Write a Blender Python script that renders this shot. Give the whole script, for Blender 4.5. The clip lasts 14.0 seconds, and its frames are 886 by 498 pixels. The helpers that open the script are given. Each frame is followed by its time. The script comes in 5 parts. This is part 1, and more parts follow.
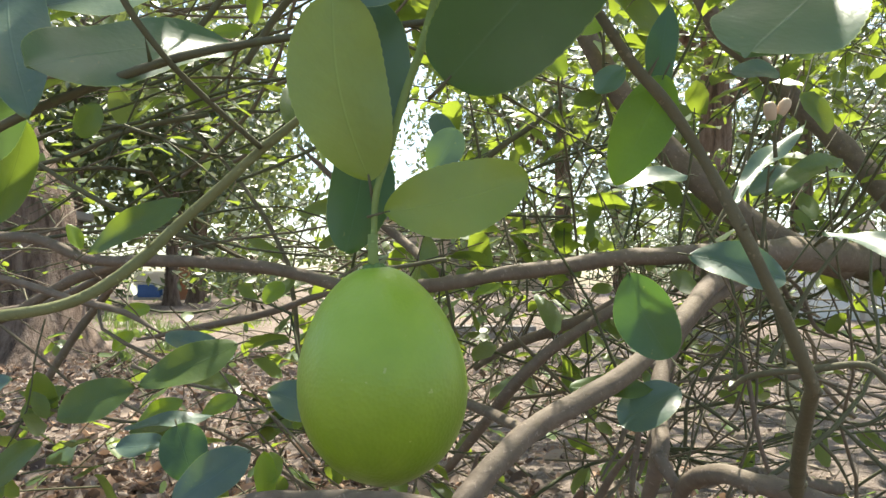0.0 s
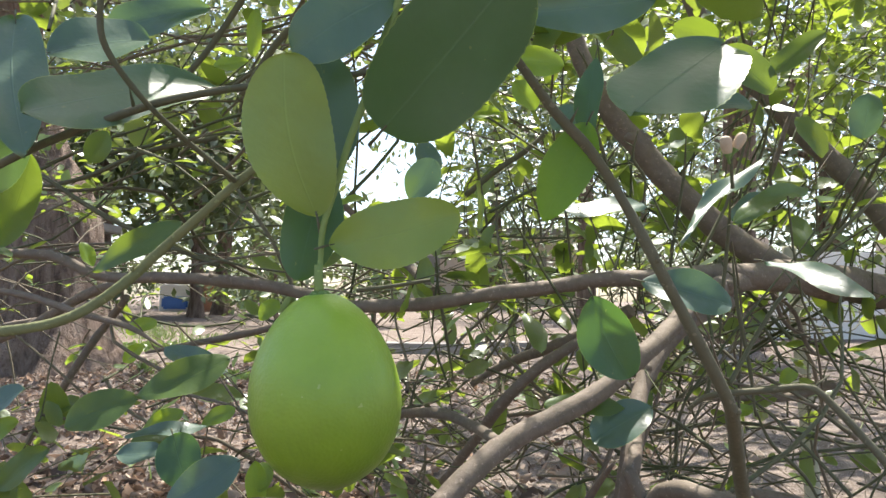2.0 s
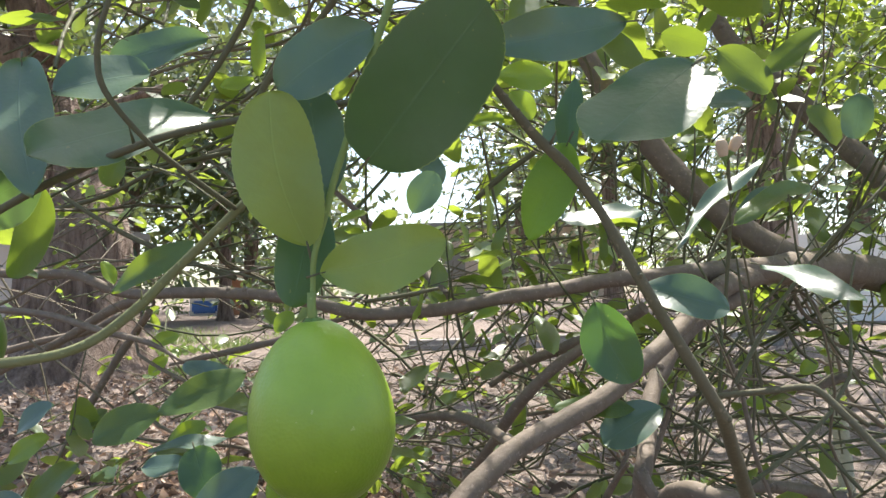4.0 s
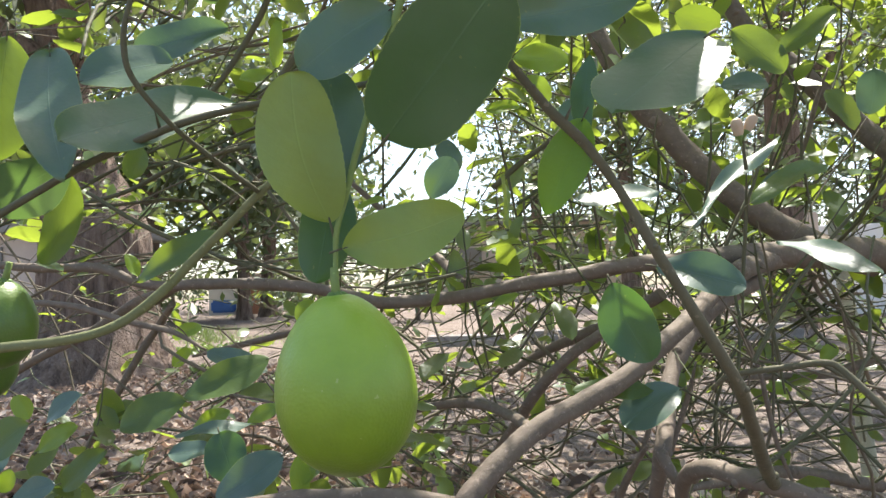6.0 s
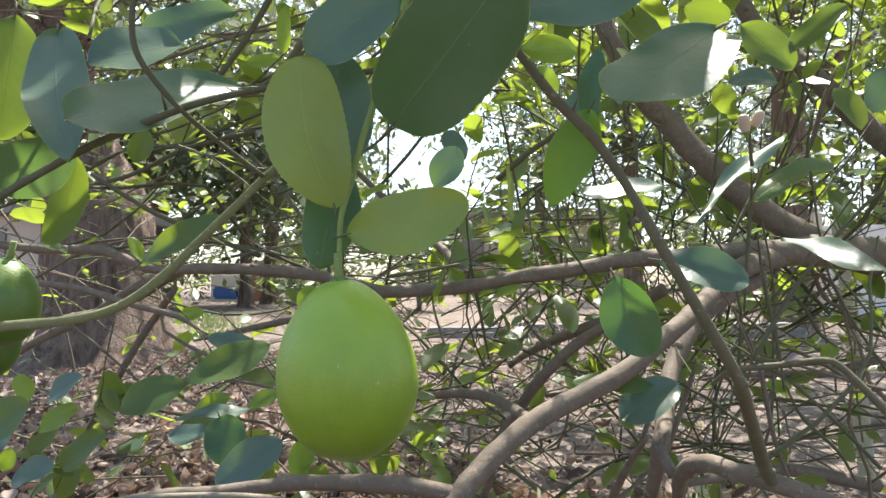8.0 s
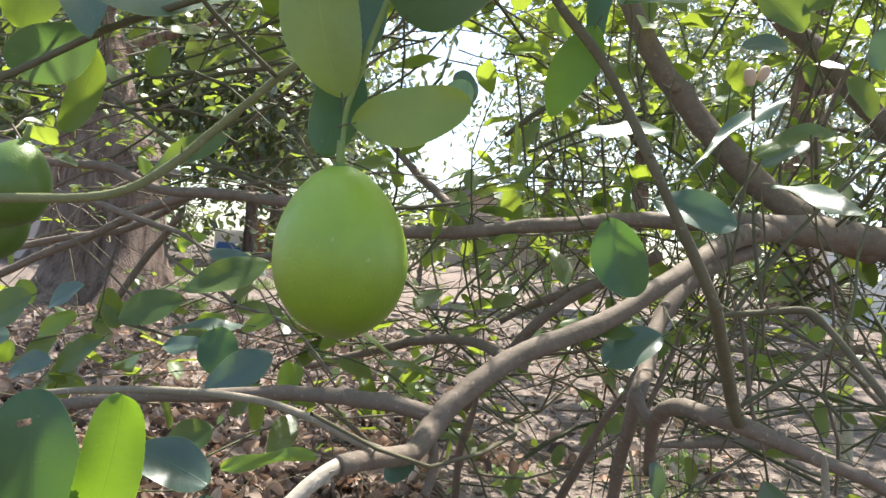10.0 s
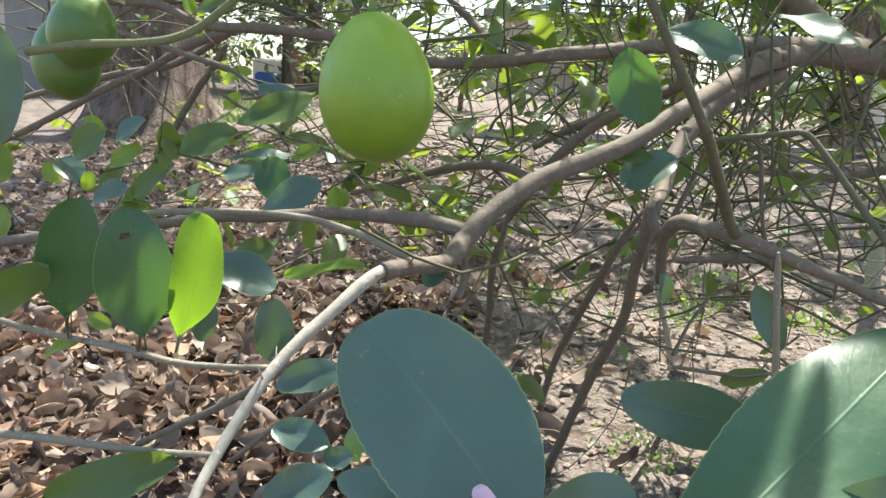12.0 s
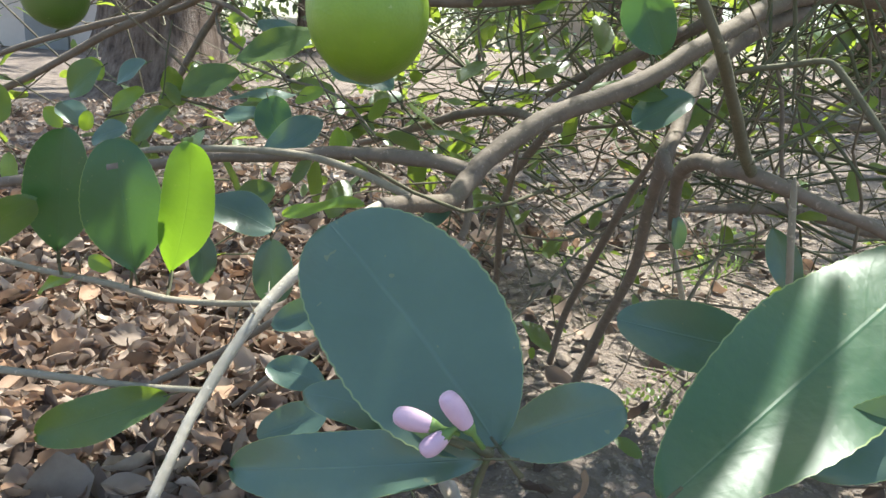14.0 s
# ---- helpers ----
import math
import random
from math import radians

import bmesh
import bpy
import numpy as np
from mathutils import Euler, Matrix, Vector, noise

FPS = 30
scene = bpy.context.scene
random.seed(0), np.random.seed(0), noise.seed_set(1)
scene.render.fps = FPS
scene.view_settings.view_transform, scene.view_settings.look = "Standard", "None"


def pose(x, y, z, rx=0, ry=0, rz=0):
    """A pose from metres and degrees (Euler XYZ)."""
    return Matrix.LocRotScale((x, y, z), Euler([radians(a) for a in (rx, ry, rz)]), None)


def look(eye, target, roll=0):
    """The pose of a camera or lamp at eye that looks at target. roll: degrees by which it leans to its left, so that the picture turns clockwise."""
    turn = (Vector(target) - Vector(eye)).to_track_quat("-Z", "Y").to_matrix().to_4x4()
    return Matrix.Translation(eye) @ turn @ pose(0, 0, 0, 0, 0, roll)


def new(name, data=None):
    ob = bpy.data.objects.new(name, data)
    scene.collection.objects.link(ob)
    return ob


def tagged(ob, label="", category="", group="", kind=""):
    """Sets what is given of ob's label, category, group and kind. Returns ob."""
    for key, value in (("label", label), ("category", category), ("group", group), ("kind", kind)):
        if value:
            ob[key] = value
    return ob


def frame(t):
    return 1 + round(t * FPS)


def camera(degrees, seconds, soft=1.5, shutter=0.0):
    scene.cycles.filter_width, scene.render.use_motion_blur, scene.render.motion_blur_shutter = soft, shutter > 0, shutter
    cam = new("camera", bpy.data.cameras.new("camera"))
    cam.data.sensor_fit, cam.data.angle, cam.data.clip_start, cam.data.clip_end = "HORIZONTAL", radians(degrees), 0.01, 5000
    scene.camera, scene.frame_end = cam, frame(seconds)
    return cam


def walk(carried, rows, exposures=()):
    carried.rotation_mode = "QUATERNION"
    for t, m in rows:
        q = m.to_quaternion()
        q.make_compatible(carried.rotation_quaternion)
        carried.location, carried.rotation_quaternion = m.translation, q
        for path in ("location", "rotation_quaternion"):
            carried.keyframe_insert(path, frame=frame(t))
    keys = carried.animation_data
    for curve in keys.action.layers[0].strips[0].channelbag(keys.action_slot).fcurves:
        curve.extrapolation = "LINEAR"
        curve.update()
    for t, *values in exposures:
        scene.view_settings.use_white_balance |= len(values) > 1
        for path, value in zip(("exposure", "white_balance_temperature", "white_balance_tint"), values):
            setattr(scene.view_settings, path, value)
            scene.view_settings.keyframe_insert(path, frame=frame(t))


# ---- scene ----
cam = camera(62.9, 14.0)
PATH = [
    (0, (0.0036, 0.0051, 0.6504), (-0.0421, 2.0016, 0.7601), 0.12),
    (0.5, (0.0083, -0.0016, 0.6490), (-0.0518, 1.9923, 0.7931), -0.33),
    (1, (0.0081, -0.0112, 0.6421), (-0.0724, 1.9814, 0.7939), -0.26),
    (1.5, (0.0155, -0.0190, 0.6461), (-0.0766, 1.9734, 0.7942), 0.13),
    (2, (0.0382, -0.0244, 0.6549), (-0.0725, 1.9669, 0.8047), 0.77),
    (2.5, (0.0462, -0.0200, 0.6551), (-0.0851, 1.9704, 0.8003), 0.82),
    (3, (0.0497, -0.0246, 0.6597), (-0.0978, 1.9649, 0.8024), 0.23),
    (5.5, (0.0574, -0.0396, 0.6676), (-0.1481, 1.9456, 0.7973), -2.57),
    (6, (0.0541, -0.0406, 0.6558), (-0.1713, 1.9424, 0.7857), -1.93),
    (6.5, (0.0536, -0.0410, 0.6558), (-0.1788, 1.9418, 0.7767), -1.51),
    (7, (0.0535, -0.0405, 0.6557), (-0.1790, 1.9428, 0.7673), -1.06),
    (9.5, (0.0553, -0.0467, 0.6367), (-0.1869, 1.9362, 0.7345), 1.62),
    (10, (0.0605, -0.0525, 0.6183), (-0.1817, 1.9324, 0.6601), 4.60),
    (10.5, (0.0652, -0.0600, 0.6066), (-0.1601, 1.9228, 0.4736), 5.43),
    (11, (0.0690, -0.0827, 0.6074), (-0.1632, 1.8898, 0.3715), 5.23),
    (11.5, (0.0727, -0.0978, 0.6101), (-0.2099, 1.8540, 0.2777), 4.70),
    (12, (0.0778, -0.1107, 0.6227), (-0.2386, 1.8159, 0.1889), 3.61),
    (12.5, (0.0835, -0.1156, 0.6159), (-0.2616, 1.7969, 0.1432), 3.38),
    (13, (0.0832, -0.1016, 0.6073), (-0.2717, 1.8008, 0.1027), 3.44),
    (13.5, (0.0863, -0.0970, 0.6039), (-0.2662, 1.7994, 0.0755), 3.61),
    (14, (0.0876, -0.0943, 0.6018), (-0.2629, 1.8000, 0.0644), 3.71),
]
walk(cam, [(t, look(eye, target, roll)) for t, eye, target, roll in PATH],
     [(0.0, 1.50, 6950, 4), (1.4, 1.50, 6900, 4), (2.1, 1.50, 6550, 9), (10.5, 1.53, 6500, 9), (12.0, 1.60, 6350, 4), (13.3, 1.64, 6300, 3), (14.0, 1.58, 6250, 2)])

# ---- light ----
SUN_UP, SUN_TURN = radians(66), radians(14)      # the sun stands ahead, a little to the right
world = bpy.data.worlds.new("sky")
scene.world = world
world.use_nodes = True
wn = world.node_tree
sky = wn.nodes.new("ShaderNodeTexSky")
sky.sky_type, sky.sun_disc = "NISHITA", False
sky.sun_elevation, sky.sun_rotation = SUN_UP, SUN_TURN
sky.dust_density = 2.0
wn.nodes["Background"].inputs["Strength"].default_value = 0.13
wn.links.new(sky.outputs["Color"], wn.nodes["Background"].inputs["Color"])
sun = new("sun", bpy.data.lights.new("sun", "SUN"))
sun.data.energy, sun.data.angle, sun.data.color = 5.0, radians(0.6), (1.0, 0.95, 0.87)
to_sun = Vector((math.sin(SUN_TURN) * math.cos(SUN_UP), math.cos(SUN_TURN) * math.cos(SUN_UP), math.sin(SUN_UP)))
sun.matrix_world = look((0, 0, 30), Vector((0, 0, 30)) - to_sun)


# ---- materials ----
class Mat:
    """A node material under construction."""

    def __init__(self, name):
        self.m = bpy.data.materials.new(name)
        self.m.use_nodes = True
        self.t = self.m.node_tree
        self.bsdf = self.t.nodes["Principled BSDF"]
        self.end = self.t.nodes["Material Output"]

    def node(self, kind, **values):
        n = self.t.nodes.new(kind)
        for k, v in values.items():
            n.inputs[k.replace("_", " ")].default_value = v
        return n

    def link(self, a, b):
        self.t.links.new(a, b)

    def noise(self, scale, detail=4.0, coord="Object", rough=0.6):
        c = self.t.nodes.new("ShaderNodeTexCoord")
        n = self.node("ShaderNodeTexNoise", Scale=scale, Detail=detail, Roughness=rough)
        self.link(c.outputs[coord], n.inputs["Vector"])
        return n.outputs["Fac"]

    def ramp(self, fac, *stops):
        r = self.t.nodes.new("ShaderNodeValToRGB")
        while len(r.color_ramp.elements) < len(stops):
            r.color_ramp.elements.new(0.5)
        for e, (p, c) in zip(r.color_ramp.elements, stops):
            e.position, e.color = p, (*c, 1) if len(c) == 3 else c
        self.link(fac, r.inputs["Fac"])
        return r.outputs["Color"]

    def mix(self, fac, a, b, mode="MIX"):
        n = self.t.nodes.new("ShaderNodeMix")
        n.data_type, n.blend_type = "RGBA", mode
        for key, v in ((0, fac), (6, a), (7, b)):
            if isinstance(v, (int, float)):
                n.inputs[key].default_value = v
            elif isinstance(v, tuple):
                n.inputs[key].default_value = (*v, 1)
            else:
                self.link(v, n.inputs[key])
        return n.outputs[2]

    def math(self, op, a, b=0.0, c=0.0):
        n = self.t.nodes.new("ShaderNodeMath")
        n.operation = op
        for key, v in ((0, a), (1, b), (2, c)):
            if isinstance(v, (int, float)):
                n.inputs[key].default_value = v
            else:
                self.link(v, n.inputs[key])
        return n.outputs[0]

    def bump(self, height, strength=0.3, distance=0.002):
        b = self.node("ShaderNodeBump", Strength=strength, Distance=distance)
        self.link(height, b.inputs["Height"])
        self.link(b.outputs["Normal"], self.bsdf.inputs["Normal"])
        return b.outputs["Normal"]

    def set(self, color=None, rough=0.6, spec=0.5, **more):
        if color is not None:
            if isinstance(color, tuple):
                self.bsdf.inputs["Base Color"].default_value = (*color, 1)
            else:
                self.link(color, self.bsdf.inputs["Base Color"])
        if isinstance(rough, (int, float)):
            self.bsdf.inputs["Roughness"].default_value = rough
        else:
            self.link(rough, self.bsdf.inputs["Roughness"])
        self.bsdf.inputs["Specular IOR Level"].default_value = spec
        for k, v in more.items():
            self.bsdf.inputs[k.replace("_", " ")].default_value = v
        return self.m


def vary(m, by_island):
    if by_island:
        return m.t.nodes.new("ShaderNodeNewGeometry").outputs["Random Per Island"]
    return m.t.nodes.new("ShaderNodeObjectInfo").outputs["Random"]


def leaf_material(name, top, low, glow, share=0.42, island=False, rough=0.42, spots=0.5, gloss=0.75):
    """Citrus leaf: midrib and side veins along the leaf's own uv, mottled, light shines through."""
    m = Mat(name)
    uv = m.t.nodes.new("ShaderNodeUVMap").outputs["UV"]
    sep = m.t.nodes.new("ShaderNodeSeparateXYZ")
    m.link(uv, sep.inputs[0])
    off = m.math("ABSOLUTE", m.math("SUBTRACT", sep.outputs["X"], 0.5))
    rib = m.math("SUBTRACT", 1.0, m.math("SMOOTH_MIN", m.math("MULTIPLY", off, 55.0), 1.0, 0.2))
    side = m.math("SINE", m.math("MULTIPLY", m.math("SUBTRACT", sep.outputs["Y"], m.math("MULTIPLY", off, 0.55)), 62.0))
    vein = m.math("MULTIPLY", m.math("POWER", m.math("MAXIMUM", side, 0.0), 14.0), 0.10)
    lines = m.math("MAXIMUM", m.math("MAXIMUM", rib, 0.0), vein)
    rnd = vary(m, island)
    base = m.mix(rnd, top, low)
    base = m.mix(m.math("MULTIPLY", m.noise(60, 5), 0.5), base, tuple(v * 0.55 for v in top))
    base = m.mix(m.math("MULTIPLY", m.math("SMOOTH_MIN", m.math("MULTIPLY", m.math("SUBTRACT", m.noise(26, 6), 0.42), 4.0), 1.0, 0.2), 0.30), base, tuple(min(1.0, v * 1.7 + 0.01) for v in top))
    base = m.mix(m.math("MULTIPLY", m.math("GREATER_THAN", m.noise(210, 2), 0.71), spots), base, (0.23, 0.22, 0.09))
    base = m.mix(m.math("MULTIPLY", m.math("MULTIPLY", lines, m.noise(45, 3)), 0.42), base, tuple(v * 2.3 + 0.02 for v in top))
    rim = m.math("GREATER_THAN", off, 0.490)
    base = m.mix(m.math("MULTIPLY", rim, 0.6), base, (0.30, 0.36, 0.12))
    coat = m.math("MULTIPLY_ADD", m.noise(35, 4), 0.25, rough - 0.14)
    m.set(base, coat, gloss)
    relief = m.math("ADD", m.math("MULTIPLY", lines, 0.5), m.math("ADD", m.math("MULTIPLY", m.noise(220, 3), 0.5), m.math("MULTIPLY", m.noise(55, 3), 1.6)))
    normal = m.bump(relief, 0.26, 0.0010)
    through_it = m.node("ShaderNodeBsdfTranslucent")
    m.link(m.mix(m.math("MULTIPLY", lines, 0.4), m.mix(rnd, glow, tuple(v * 0.75 for v in glow)), tuple(v * 0.6 for v in glow)), through_it.inputs["Color"])
    m.link(normal, through_it.inputs["Normal"])
    both = m.node("ShaderNodeMixShader", Fac=share)
    m.link(m.bsdf.outputs[0], both.inputs[1])
    m.link(through_it.outputs[0], both.inputs[2])
    m.link(both.outputs[0], m.end.inputs["Surface"])
    return m.m


def bark_material(name, dark, light, moss, amount, scale=1.0, other=None):
    m = Mat(name)
    grain = m.noise(90 * scale, 8)
    patch = m.noise(16 * scale, 4)
    col = m.mix(grain, dark, light)
    col = m.mix(m.math("MULTIPLY", m.math("SMOOTH_MIN", patch, 1.0, 0.1), amount), col, moss)
    if other:
        col = m.mix(m.math("MULTIPLY", m.math("POWER", vary(m, True), 1.6), 0.9), col, other)
    flecks = m.math("GREATER_THAN", m.noise(260 * scale, 2), 0.66)
    col = m.mix(m.math("MULTIPLY", flecks, 0.4), col, tuple(min(1, v * 1.5) for v in light))
    m.set(col, 0.75, 0.3)
    m.bump(m.math("ADD", grain, m.math("MULTIPLY", patch, 0.6)), 0.9, 0.0020 / scale)
    return m.m


def furrowed_bark():
    m = Mat("old_trunk_bark")
    c = m.t.nodes.new("ShaderNodeTexCoord")
    grow_up = m.node("ShaderNodeMapping", Scale=(1.0, 1.0, 0.16))
    m.link(c.outputs["Object"], grow_up.inputs["Vector"])
    crack = m.node("ShaderNodeTexNoise", Scale=15.0, Detail=8.0, Roughness=0.65)
    m.link(grow_up.outputs[0], crack.inputs["Vector"])
    plate = m.noise(2.2, 5)
    col = m.ramp(crack.outputs["Fac"], (0.36, (0.06, 0.042, 0.032)), (0.47, (0.21, 0.15, 0.118)), (0.62, (0.34, 0.262, 0.212)), (0.8, (0.45, 0.37, 0.31)))
    col = m.mix(m.math("MULTIPLY", plate, 0.5), col, (0.24, 0.175, 0.14))
    m.set(col, 0.9, 0.2)
    m.bump(m.math("ADD", m.math("MULTIPLY", crack.outputs["Fac"], 2.0), m.noise(60, 5)), 1.0, 0.04)
    return m.m


MATURE = leaf_material("lemon_leaf_mature", (0.057, 0.102, 0.082), (0.074, 0.124, 0.090), (0.19, 0.34, 0.06), 0.22, rough=0.40, gloss=0.85)
MID = leaf_material("lemon_leaf_green", (0.056, 0.102, 0.030), (0.080, 0.132, 0.034), (0.30, 0.42, 0.035), 0.34, rough=0.44, gloss=0.55)
MID_DEEP = leaf_material("lemon_leaf_deep_green", (0.034, 0.084, 0.040), (0.044, 0.100, 0.044), (0.16, 0.34, 0.04), 0.28, rough=0.46, gloss=0.7)
BRIGHT = leaf_material("lemon_leaf_backlit", (0.12, 0.22, 0.03), (0.17, 0.27, 0.035), (0.48, 0.66, 0.04), 0.48, rough=0.42)
SAGE = leaf_material("lemon_leaf_sage", (0.064, 0.114, 0.070), (0.080, 0.134, 0.080), (0.20, 0.36, 0.06), 0.24, rough=0.40, gloss=0.80)
DARK_GREEN = leaf_material("lemon_leaf_dark_green", (0.046, 0.092, 0.058), (0.058, 0.106, 0.062), (0.17, 0.33, 0.05), 0.25, rough=0.42, gloss=0.75)
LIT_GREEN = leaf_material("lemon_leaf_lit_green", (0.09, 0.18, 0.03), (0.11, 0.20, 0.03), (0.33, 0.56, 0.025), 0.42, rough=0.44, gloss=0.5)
YOUNG = leaf_material("lemon_leaf_young", (0.185, 0.265, 0.060), (0.215, 0.295, 0.070), (0.42, 0.52, 0.06), 0.42)
CROWN_LEAF = leaf_material("lemon_leaf_crown", (0.038, 0.085, 0.045), (0.11, 0.165, 0.045), (0.42, 0.54, 0.05), 0.40, True, 0.38)
FAR_LEAF = leaf_material("distant_leaf", (0.055, 0.085, 0.045), (0.10, 0.13, 0.06), (0.22, 0.28, 0.07), 0.35, True)
BARK = bark_material("lemon_bark", (0.082, 0.058, 0.045), (0.245, 0.190, 0.155), (0.135, 0.122, 0.082), 0.45)
BARK_PALE_SUNLIT = bark_material("lemon_bark_pale_sunlit", (0.25, 0.21, 0.165), (0.52, 0.46, 0.39), (0.27, 0.26, 0.19), 0.35)
BARK_TAN = bark_material("lemon_bark_tan", (0.15, 0.122, 0.092), (0.33, 0.28, 0.22), (0.18, 0.18, 0.11), 0.4)
BARK_DIM = bark_material("lemon_bark_dim", (0.070, 0.058, 0.040), (0.175, 0.150, 0.105), (0.11, 0.115, 0.06), 0.6)
BARK_TWIG = bark_material("lemon_twig_bark", (0.050, 0.040, 0.026), (0.130, 0.108, 0.074), (0.080, 0.080, 0.042), 0.5, other=(0.27, 0.215, 0.165))
GREEN_TWIG = bark_material("lemon_green_twig", (0.030, 0.046, 0.018), (0.080, 0.100, 0.042), (0.105, 0.088, 0.055), 0.5, other=(0.15, 0.122, 0.085))
GREEN_BRANCH = bark_material("lemon_green_branch", (0.105, 0.125, 0.048), (0.225, 0.235, 0.11), (0.20, 0.17, 0.10), 0.5)
SHOOT = bark_material("lemon_shoot", (0.13, 0.19, 0.05), (0.22, 0.29, 0.09), (0.20, 0.24, 0.09), 0.5)
TRUNK_BARK = furrowed_bark()
STAKE_WOOD = bark_material("stake_wood", (0.26, 0.23, 0.17), (0.46, 0.42, 0.32), (0.28, 0.30, 0.20), 0.5, 0.6)


def rind_material(name, lit_share):
    m = Mat(name)
    c = m.t.nodes.new("ShaderNodeTexCoord")
    sep = m.t.nodes.new("ShaderNodeSeparateXYZ")
    m.link(c.outputs["Object"], sep.inputs[0])
    blotch = m.noise(55, 4)
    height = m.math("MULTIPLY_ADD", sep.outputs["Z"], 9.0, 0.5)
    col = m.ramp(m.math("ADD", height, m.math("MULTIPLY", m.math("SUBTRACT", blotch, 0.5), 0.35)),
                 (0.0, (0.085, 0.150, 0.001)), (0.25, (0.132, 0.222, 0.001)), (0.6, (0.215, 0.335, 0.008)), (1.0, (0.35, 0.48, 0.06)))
    col = m.mix(1.0 - lit_share, col, (0.035, 0.085, 0.012))
    scar = m.math("GREATER_THAN", m.noise(300, 2), 0.74)
    col = m.mix(m.math("MULTIPLY", scar, 0.35), col, (0.42, 0.44, 0.20))
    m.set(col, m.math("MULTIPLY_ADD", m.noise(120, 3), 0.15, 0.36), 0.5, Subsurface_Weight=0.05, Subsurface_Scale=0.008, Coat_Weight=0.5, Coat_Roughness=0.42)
    m.bsdf.inputs["Subsurface Radius"].default_value = (0.7, 1.0, 0.15)
    v = m.node("ShaderNodeTexVoronoi", Scale=620.0)
    m.link(c.outputs["Object"], v.inputs["Vector"])
    m.bump(m.math("ADD", v.outputs["Distance"], m.math("MULTIPLY", m.noise(45, 3), 3.0)), 0.15, 0.0010)
    return m.m


RIND, RIND_SHADED = rind_material("lemon_rind", 1.0), rind_material("lemon_rind_shaded", 0.26)


def soil_material():
    m = Mat("dry_soil")
    big, mid, fine = m.noise(0.9, 5), m.noise(7, 7), m.noise(70, 6)
    col = m.ramp(big, (0.30, (0.165, 0.130, 0.112)), (0.5, (0.295, 0.240, 0.208)), (0.7, (0.21, 0.168, 0.142)))
    col = m.mix(m.math("MULTIPLY", mid, 0.75), col, (0.095, 0.070, 0.055))
    col = m.mix(m.math("MULTIPLY", m.math("GREATER_THAN", m.noise(26, 5), 0.56), 0.45), col, (0.11, 0.085, 0.066))
    col = m.mix(m.math("MULTIPLY", m.math("GREATER_THAN", fine, 0.6), 0.5), col, (0.42, 0.355, 0.305))
    m.set(col, 0.95, 0.15)
    m.bump(m.math("ADD", m.math("MULTIPLY", mid, 2.0), fine), 1.0, 0.022)
    return m.m


def plain_material(name, a, b, scale=20, rough=0.8, relief=0.3, depth=0.004, spec=0.3):
    m = Mat(name)
    m.set(m.mix(m.noise(scale, 6), a, b), rough, spec)
    m.bump(m.noise(scale * 4, 5), relief, depth)
    return m.m


def litter_material(name, island):
    m = Mat(name)
    rnd = vary(m, island)
    col = m.ramp(rnd, (0.0, (0.050, 0.034, 0.027)), (0.22, (0.13, 0.090, 0.068)), (0.42, (0.29, 0.222, 0.180)), (0.60, (0.43, 0.345, 0.285)), (0.74, (0.36, 0.22, 0.14)), (0.88, (0.43, 0.285, 0.195)), (1.0, (0.64, 0.55, 0.47)))
    col = m.mix(m.math("MULTIPLY", m.noise(90, 5), 0.5), col, (0.15, 0.10, 0.075))
    m.set(col, 0.7, 0.3)
    m.bump(m.noise(150, 4), 0.5, 0.001)
    lit = m.node("ShaderNodeBsdfTranslucent")
    m.link(col, lit.inputs["Color"])
    both = m.node("ShaderNodeMixShader", Fac=0.2)
    m.link(m.bsdf.outputs[0], both.inputs[1])
    m.link(lit.outputs[0], both.inputs[2])
    m.link(both.outputs[0], m.end.inputs["Surface"])
    return m.m


SOIL, DRY, DRY_ONE = soil_material(), litter_material("dry_leaves", True), litter_material("dry_leaf_single", False)
CLOD = plain_material("soil_clod", (0.17, 0.13, 0.10), (0.33, 0.265, 0.215), 40, 0.95, 0.6)
PETAL = plain_material("pink_petal", (0.46, 0.29, 0.39), (0.60, 0.43, 0.52), 160, 0.5, 0.2, 0.0006)
BUD_TAN = plain_material("faded_bud", (0.40, 0.29, 0.20), (0.52, 0.40, 0.30), 160, 0.6, 0.2, 0.0006)
SEPAL = plain_material("sepal", (0.10, 0.17, 0.05), (0.16, 0.24, 0.07), 160, 0.5, 0.2, 0.0006)
WEED = leaf_material("weed_leaf", (0.09, 0.16, 0.04), (0.19, 0.25, 0.08), (0.36, 0.48, 0.10), 0.4, True)
PLASTER = plain_material("weathered_plaster", (0.52, 0.42, 0.36), (0.68, 0.58, 0.50), 3, 0.9, 0.3, 0.01)
CONCRETE = plain_material("grey_concrete", (0.13, 0.115, 0.105), (0.36, 0.33, 0.31), 9, 0.9, 0.7, 0.03)
BLUE_SHEET = plain_material("blue_sheet", (0.05, 0.13, 0.42), (0.08, 0.20, 0.55), 6, 0.5)
WHITE_PAINT = plain_material("white_paint", (0.70, 0.68, 0.66), (0.80, 0.78, 0.76), 4, 0.7)
BRICK_RED = plain_material("red_clay", (0.36, 0.17, 0.11), (0.46, 0.24, 0.16), 9, 0.9, 0.4, 0.01)
ROOF_TIN = plain_material("grey_roof", (0.20, 0.19, 0.18), (0.30, 0.28, 0.26), 5, 0.6)


# ---- mesh helpers ----
def mesh_of(name, verts, faces, material, uvs=None, smooth=True):
    me = bpy.data.meshes.new(name)
    me.from_pydata(verts, [], faces)
    if uvs is not None:
        layer = me.uv_layers.new(name="UVMap")
        ids = np.empty(len(me.loops), dtype=np.int32)
